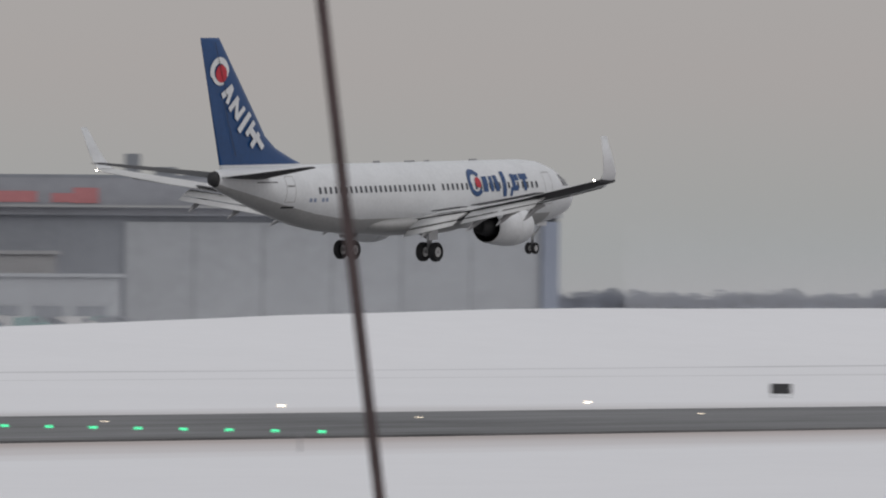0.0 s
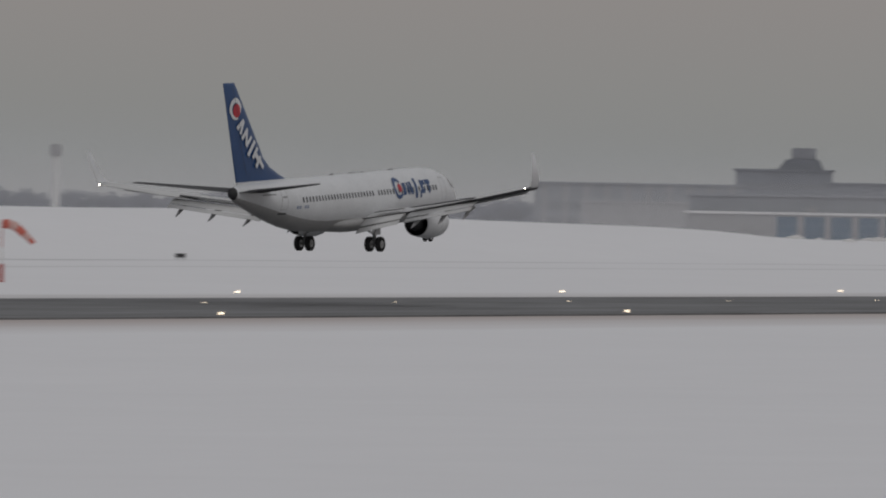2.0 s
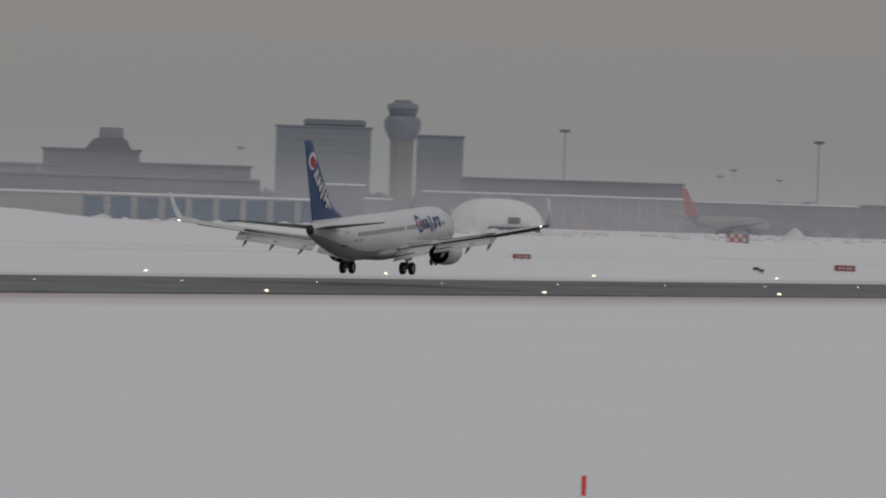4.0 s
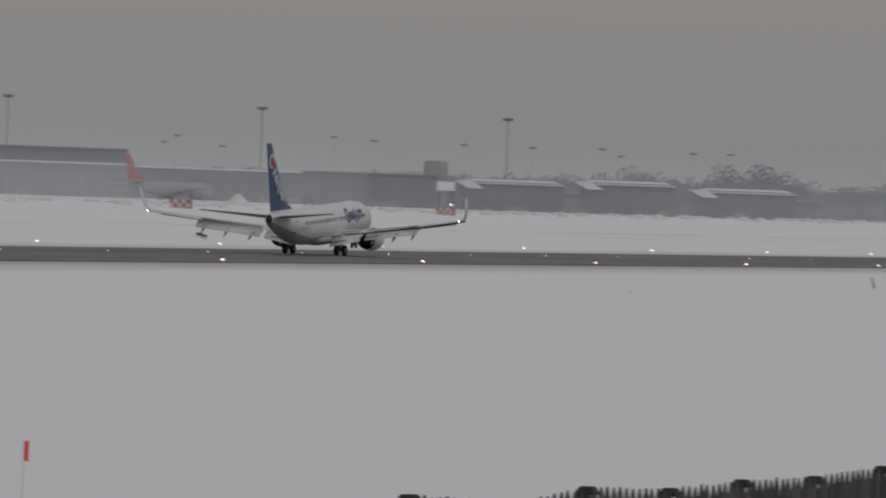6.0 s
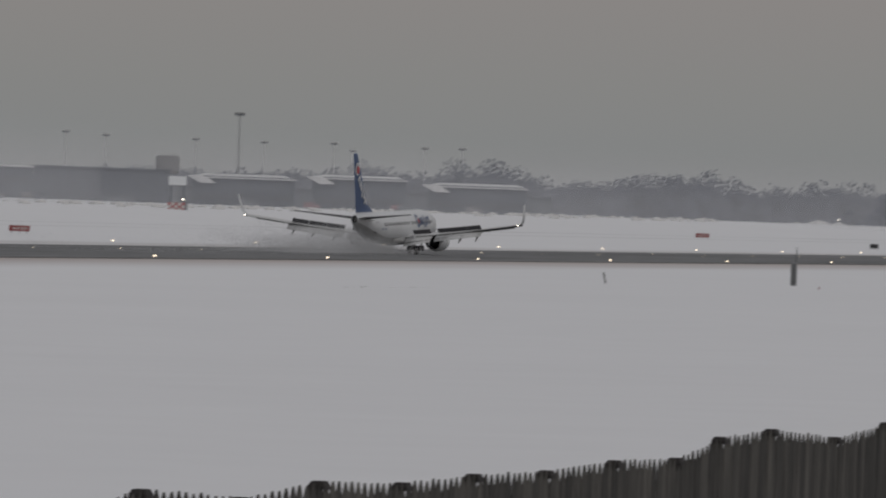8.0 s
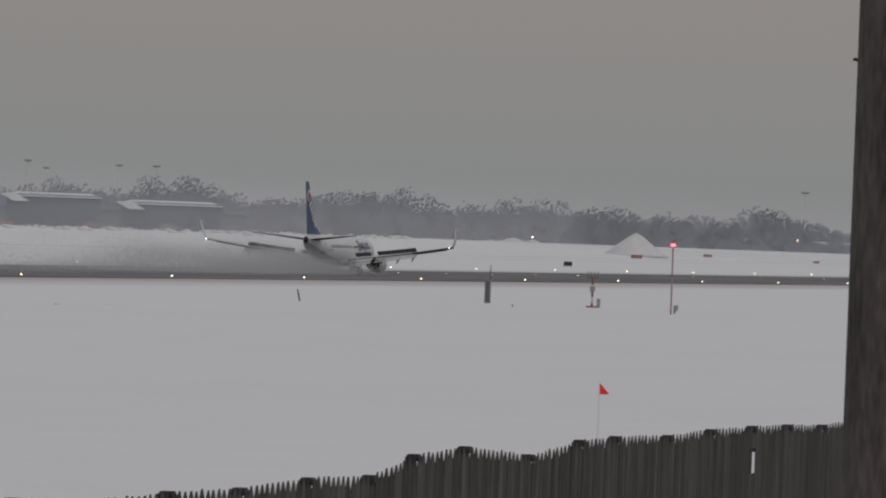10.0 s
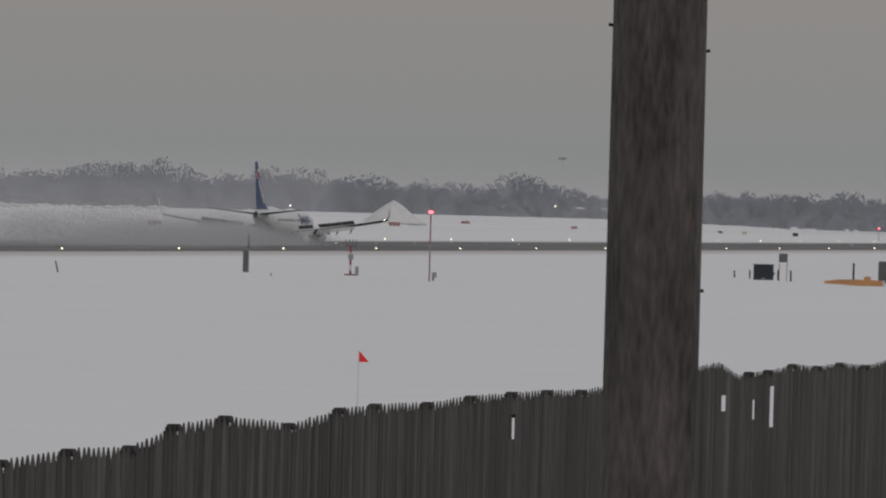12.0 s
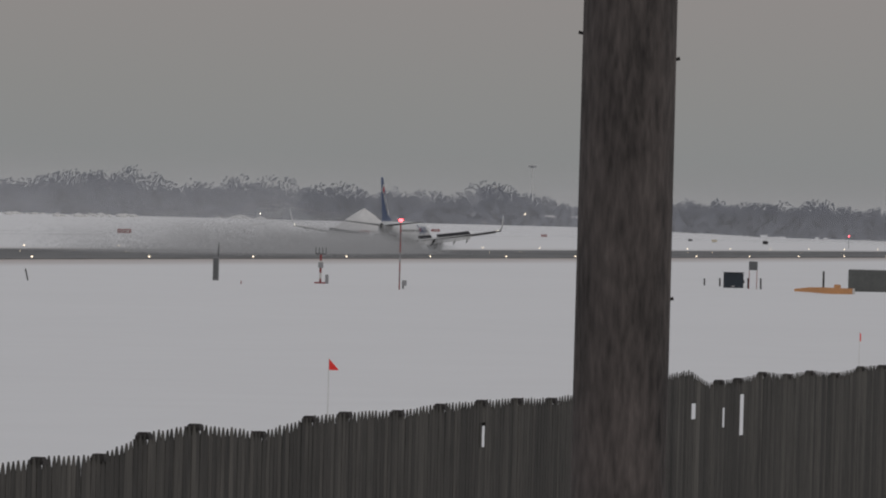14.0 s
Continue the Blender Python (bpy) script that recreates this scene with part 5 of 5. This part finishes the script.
def woods():
    """Bare trees along the horizon: trunks, limbs and a haze of twigs."""
    rng = random.Random(12)
    line_az = [43, 35, 31, 28, 25, 20, 17.2, 16.6, 16.1, 15.6, 15.2, 14.8, 14.35, 14.0, 13.6, 13.2, 12.9, 12.4, 12.0, 11.6, 11.3, 11.0, 10.7, 9.6, 9.0, 8.4, 7, 4]
    line_up = [34, 34, 38, 34, 36, 36, 48, 64, 58, 80, 62, 52, 72, 66, 46, 70, 66, 44, 40, 42, 64, 40, 30, 38, 42, 34, 34, 30]
    verts, faces = [], []

    def tri(a, b, c):
        k = len(verts)
        verts.extend((tuple(a), tuple(b), tuple(c)))
        faces.append((k, k + 1, k + 2))
    az = 43.0
    while az > 5.0:
        d = rng.uniform(2850, 3300)
        clump = 0.84 + 0.16 * noise.noise((az * 2.3, 0, 5)) + 0.24 * noise.noise((az * 6.0, 0, 8)) + 0.16 * noise.noise((az * 17.0, 0, 2))
        target = float(np.interp(-az, [-a for a in line_az], line_up)) * clump * rng.choice((0.62, 0.78, 0.9, 0.98, 1.14)) * rng.uniform(0.94, 1.06)
        p = polar(az, d, 1.0)
        h = up(target, d) - 1.0
        side = Vector((math.sin(radians(az)), -math.cos(radians(az)), 0))
        w = h * rng.uniform(0.26, 0.36)
        tri(p - side * 0.35, p + side * 0.35, p + Vector((0, 0, h * 0.85)))
        for k in range(10):
            z0 = h * rng.uniform(0.15, 0.6)
            q = p + Vector((0, 0, z0))
            e = q + side * rng.uniform(-1, 1) * w + Vector((0, 0, min(h - z0, h * rng.uniform(0.15, 0.4))))
            tri(q - side * 0.2, q + Vector((0, 0, 0.4)), e)
        # twig fans inside a rounded crown
        for k in range(300):
            a, r = rng.uniform(0, 2 * math.pi), rng.random() ** 0.8
            c = p + side * math.cos(a) * r * w + Vector((0, 0, h * (0.55 + 0.43 * math.sin(a) * r)))
            s = rng.uniform(0.5, 1.15)
            t2 = rng.uniform(-0.7, 0.7)
            tri(c - side * 0.2, c + side * (t2 * s + s * 0.35) + Vector((0, 0, s)), c + side * (t2 * s - s * 0.35) + Vector((0, 0, s * 0.9)))
        # undergrowth
        for j in range(30):
            c = p + side * rng.gauss(0, 5) + Vector((0, 0, rng.uniform(0, h * 0.5)))
            s = rng.uniform(1.0, 2.4)
            tri(c - side * s, c + side * s, c + Vector((0, 0, s * 1.3)))
        az -= rng.uniform(0.018, 0.034)
    me = bpy.data.meshes.new("far_woods")
    me.from_pydata(verts, [], faces)
    me.materials.append(HAZETREES)
    tagged(new("far_woods", me), "bare winter woods with haze mixed into their grey", "woods", kind="stuff")


def lights_far():
    """Small lamps that glow far off on the apron and roads."""
    for az, d, px, m, r in ((11.715, 2900, 11, LAMPW, 0.32), (11.075, 2900, 4, LAMPW, 0.26), (8.66, 2000, -20, LAMPR, 0.2), (11.3, 2900, 50, LAMPW, 0.12), (16.35, 2200, -10, LAMPR, 0.16),
                            (17.94, 1648, -13, LAMP, 0.09), (13.05, 2400, -7, LAMP, 0.15)):
        t = thing("apron_lamp", "small lamp glowing on a thin post far away", "lamp", at=facing(az, d, 0), group="apron lamps")
        z = up(px, d)
        bm = bmesh.new()
        tube(bm, (0, 0, 0.5), (0, 0, z), 0.08, 0.06, 6)
        part("post", bm, HAZEMASTS, t)
        bm = bmesh.new()
        bmesh.ops.create_uvsphere(bm, u_segments=8, v_segments=6, radius=r)
        bmesh.ops.translate(bm, verts=bm.verts, vec=(0, -0.1, z))
        part("lamp", bm, m, t, "glowing lamp")


def spray(name, length, width, height, count, seed, size):
    """A cloud of blown snow: many loose flakes, thickest low and at the front."""
    rng = np.random.RandomState(seed)
    puffs = [(rng.rand() ** 1.3, rng.randn(), abs(rng.randn())) for _ in range(160)]
    pick = rng.randint(0, len(puffs), count)
    u0, y0, z0 = (np.array([p[k] for p in puffs])[pick] for k in range(3))
    loose = rng.rand(count) < 0.45
    u = np.where(loose, rng.rand(count) ** 1.3, np.clip(u0 + rng.randn(count) * 0.035, 0, 1))
    top = height * (0.3 + 0.7 * np.minimum(1, u * 3.0))
    z = np.where(loose, np.abs(rng.randn(count)) * 0.36, np.abs(z0 * 0.36 + rng.randn(count) * 0.12)) * top
    y = np.where(loose, rng.randn(count) * 0.3, y0 * 0.3 + rng.randn(count) * 0.10) * width * (0.45 + 0.55 * u)
    c = np.stack([-u * length, y, z + 0.04], 1)
    s = size * (0.6 + 0.9 * rng.rand(count))
    pts = c[:, None, :] + (rng.rand(count, 3, 3) * 2 - 1) * s[:, None, None]
    pts[:, :, 2] = np.maximum(pts[:, :, 2], 0.03)
    me = bpy.data.meshes.new(name)
    me.vertices.add(count * 3)
    me.vertices.foreach_set("co", pts.astype(np.float32).ravel())
    me.loops.add(count * 3)
    me.loops.foreach_set("vertex_index", np.arange(count * 3, dtype=np.int32))
    me.polygons.add(count)
    me.polygons.foreach_set("loop_start", np.arange(0, count * 3, 3, dtype=np.int32))
    me.update(calc_edges=True)
    me.materials.append(FLAKES)
    return tagged(new(name, me), "powder snow whirled up behind the airliner", "blown snow", kind="stuff")


utility_pole()
guy_wire()
sapling(33.41, 120, 3.45)
flag(21.06, 84, 3.82, (0.28, 1.0, 0.0, -0.0))
flag(12.51, 138, 4.0, (0.9, 0.2, 1.9, 0.02))
flag(8.56, 201, 3.85, (0.2, 1.0, 0.6, -0.02))
field_equipment()
windsock()
airfield_sign(33.69, 568, 1.55, 0.75, SIGNBLACK, "black airfield distance sign standing in snow")
airfield_sign(29.28, 915, 1.2, 0.5, SIGNBLACK, "small dark airfield sign in snow")
airfield_sign(19.15, 1000, 2.7, 0.75, SIGNRED, "red airfield sign with pale bars")
airfield_sign(21.56, 1015, 2.4, 0.6, SIGNRED, "red airfield sign with pale bars")
airfield_sign(14.06, 1700, 3.0, 0.9, SIGNRED, "red airfield sign with pale bars")
airfield_sign(12.27, 2100, 3.0, 0.9, SIGNRED, "red airfield sign with pale bars")
airfield_sign(11.74, 2300, 2.6, 0.7, SIGNRED, "red airfield sign with pale bars")
airfield_sign(10.93, 2300, 1.8, 0.6, SIGNRED, "red airfield sign with pale bars")
airfield_sign(12.78, 1480, 1.6, 0.85, SIGNBLACK, "black airfield distance sign standing in snow")
airfield_sign(9.28, 2150, 1.5, 0.9, SIGNBLACK, "black airfield distance sign standing in snow")
airfield_sign(19.81, 965, 0.8, 0.35, SIGNBLACK, "small dark airfield sign in snow")
airfield_sign(19.77, 950, 0.6, 0.3, SIGNBLACK, "small dark airfield sign in snow")
airfield_sign(14.85, 2250, 1.4, 0.5, SIGNBLACK, "small dark airfield sign in snow")
airfield_sign(14.32, 2250, 1.6, 0.5, SIGNBLACK, "small dark airfield sign in snow")
airfield_sign(9.66, 2250, 1.5, 0.6, YELLOWISH, "small yellowish airfield sign in snow")
airfield_sign(9.84, 2280, 1.3, 0.5, SIGNBLACK, "small dark airfield sign in snow")
def haze(name, ends, top, material):
    """A long bank of drifting ice haze across the far side of the field."""
    bm = bmesh.new()
    rows = []
    for (x0, y0), (x1, y1) in zip(ends, ends[1:]):
        for k in range(8):
            x, y = x0 + (x1 - x0) * k / 8, y0 + (y1 - y0) * k / 8
            rows.append([bm.verts.new((x, y, z)) for z in (-1.0, top * 0.25, top * 0.5, top)])
    for a, b in zip(rows, rows[1:]):
        for k in range(3):
            bm.faces.new((a[k], b[k], b[k + 1], a[k + 1]))
    solid(name, bm, material, "thin bank of drifting ice haze over the airfield", "haze", kind="stuff", smooth=True)


BANK = [(300, 590), (850, 615), (1300, 625), (2000, 570), (2550, 430), (2760, 250), (2820, 60)]
haze("ice_haze", [(1020, 622)] + BANK[2:], 46, HAZE_HIGH)
haze("ice_haze", [(x * 0.965, y * 0.985) for x, y in BANK], 20, HAZE_LOW)
haze("ice_haze", [(x * 1.28, y * 1.2 + 20) for x, y in BANK[1:] if y > 100], 46, HAZE_HIGH)
hangar()
terminal()
light_masts()
parked_airliner(20.05, 2050, 52, HAZERED, "white airliner with red tail parked in haze")
woods()
lights_far()
spray_near = spray("snow_spray", 50, 13, 3.6, 200000, 3, 0.034)
spray_mid = spray("snow_spray", 110, 20, 5.4, 420000, 5, 0.034)
spray_far = spray("snow_spray", 210, 30, 7.2, 760000, 8, 0.038)
fence()


# ---- what moves ----
def motions():
# seconds, place, heading, pitch, bank
    rows = [(0, 357.3, 265.6, 9.8, 3.25, 1.9, 1.2), (0.5, 392.2, 265.6, 8.3, 3.2, 2.1, 0.5), (1, 427.7, 265.7, 6.88, 3.15, 2.4, 0.0), (1.5, 462.6, 265.7, 5.55, 3.0, 2.7, -0.4),
            (2, 497.9, 265.8, 4.38, 2.9, 2.9, -0.4), (3, 568.2, 265.9, 2.45, 3.0, 3.0, -0.6), (4, 638.0, 266, 1.25, 3.3, 3.1, -0.9), (4.5, 672.9, 266, 0.85, 3.5, 3.2, -1.1),
            (5, 707.4, 266, 0.5, 3.6, 3.5, -1.8), (5.5, 741.3, 266, 0.16, 3.2, 3.0, -0.6), (6, 774.9, 266, 0.06, 3.1, 2.7, 0.0), (6.5, 808.0, 266, 0.0, 2.95, 2.6, 0.2),
            (7, 840.8, 266, 0.0, 2.7, 2.6, 0.2), (7.5, 872.9, 266, 0.0, 2.2, 2.0, 0.2), (8, 904.7, 266, 0, 2.05, 1.3, 0.1), (8.5, 936.0, 266, 0, 1.9, 0.7, 0), (9.5, 997.5, 266, 0, 1.4, 0, 0),
            (11, 1085.5, 266, 0, 0.9, -0.3, 0), (11.5, 1113.5, 266, 0, 0.85, -0.3, 0), (12.5, 1169.0, 266, 0, 0.8, -0.1, 0), (13, 1196.6, 266, 0, 0.9, 0, 0), (14, 1252.4, 266, 0, 1.0, 0, 0)]
    walk(plane, [(t, pose(x, y, z, b, -p, w)) for t, x, y, z, w, p, b in rows])
    for ob, lag, first, full in ((spray_near, 2, 5.5, 6.4), (spray_mid, 3, 6.8, 8.8), (spray_far, 4, 8.4, 11.2)):
        keys = []
        for t in (0, 3, 5.5, 6, 6.5, 7, 7.5, 8, 8.5, 9.5, 11, 11.5, 12.5, 13, 14):
            x = float(np.interp(t, [r[0] for r in rows], [r[1] for r in rows])) - lag
            k = min(1, max(0, (t - first) / (full - first)))
            keys.append((t, pose(x, 266, -9 + 9 * k, 0, 0, 1.0)))
        walk(ob, keys)
    for sp, at in SPOILERS:
        walk(sp, [(t, at @ pose(0, 0, 0, 0, a, 0)) for t, a in ((0, 0), (6.0, 0), (6.5, 30), (6.8, 52), (14, 52))])
    for sl in SLEEVES:
        walk(sl, [(0, pose(0, 0, 0)), (6.6, pose(0, 0, 0)), (7.4, pose(-0.75, 0, 0)), (14, pose(-0.75, 0, 0))])
    # the wings bend up under load until the wheels carry the weight
    for wing, side in WINGS:
        root = Matrix.Translation((0, side * 1.9, 2.2))
        walk(wing, [(t, root @ pose(0, 0, 0, side * a, 0, 0) @ root.inverted()) for t, a in ((0, 1.3), (4.5, 1.25), (5.2, 1.15), (6.4, 0.1), (7, 0), (14, 0))])
    for leg in GEARS:
        walk(leg, [(0, pose(0, 0, -0.45)), (2, pose(0, 0, -0.42)), (4.5, pose(0, 0, -0.25)), (5.0, pose(0, 0, -0.22)), (5.6, pose(0, 0, 0)), (14, pose(0, 0, 0))])


motions()
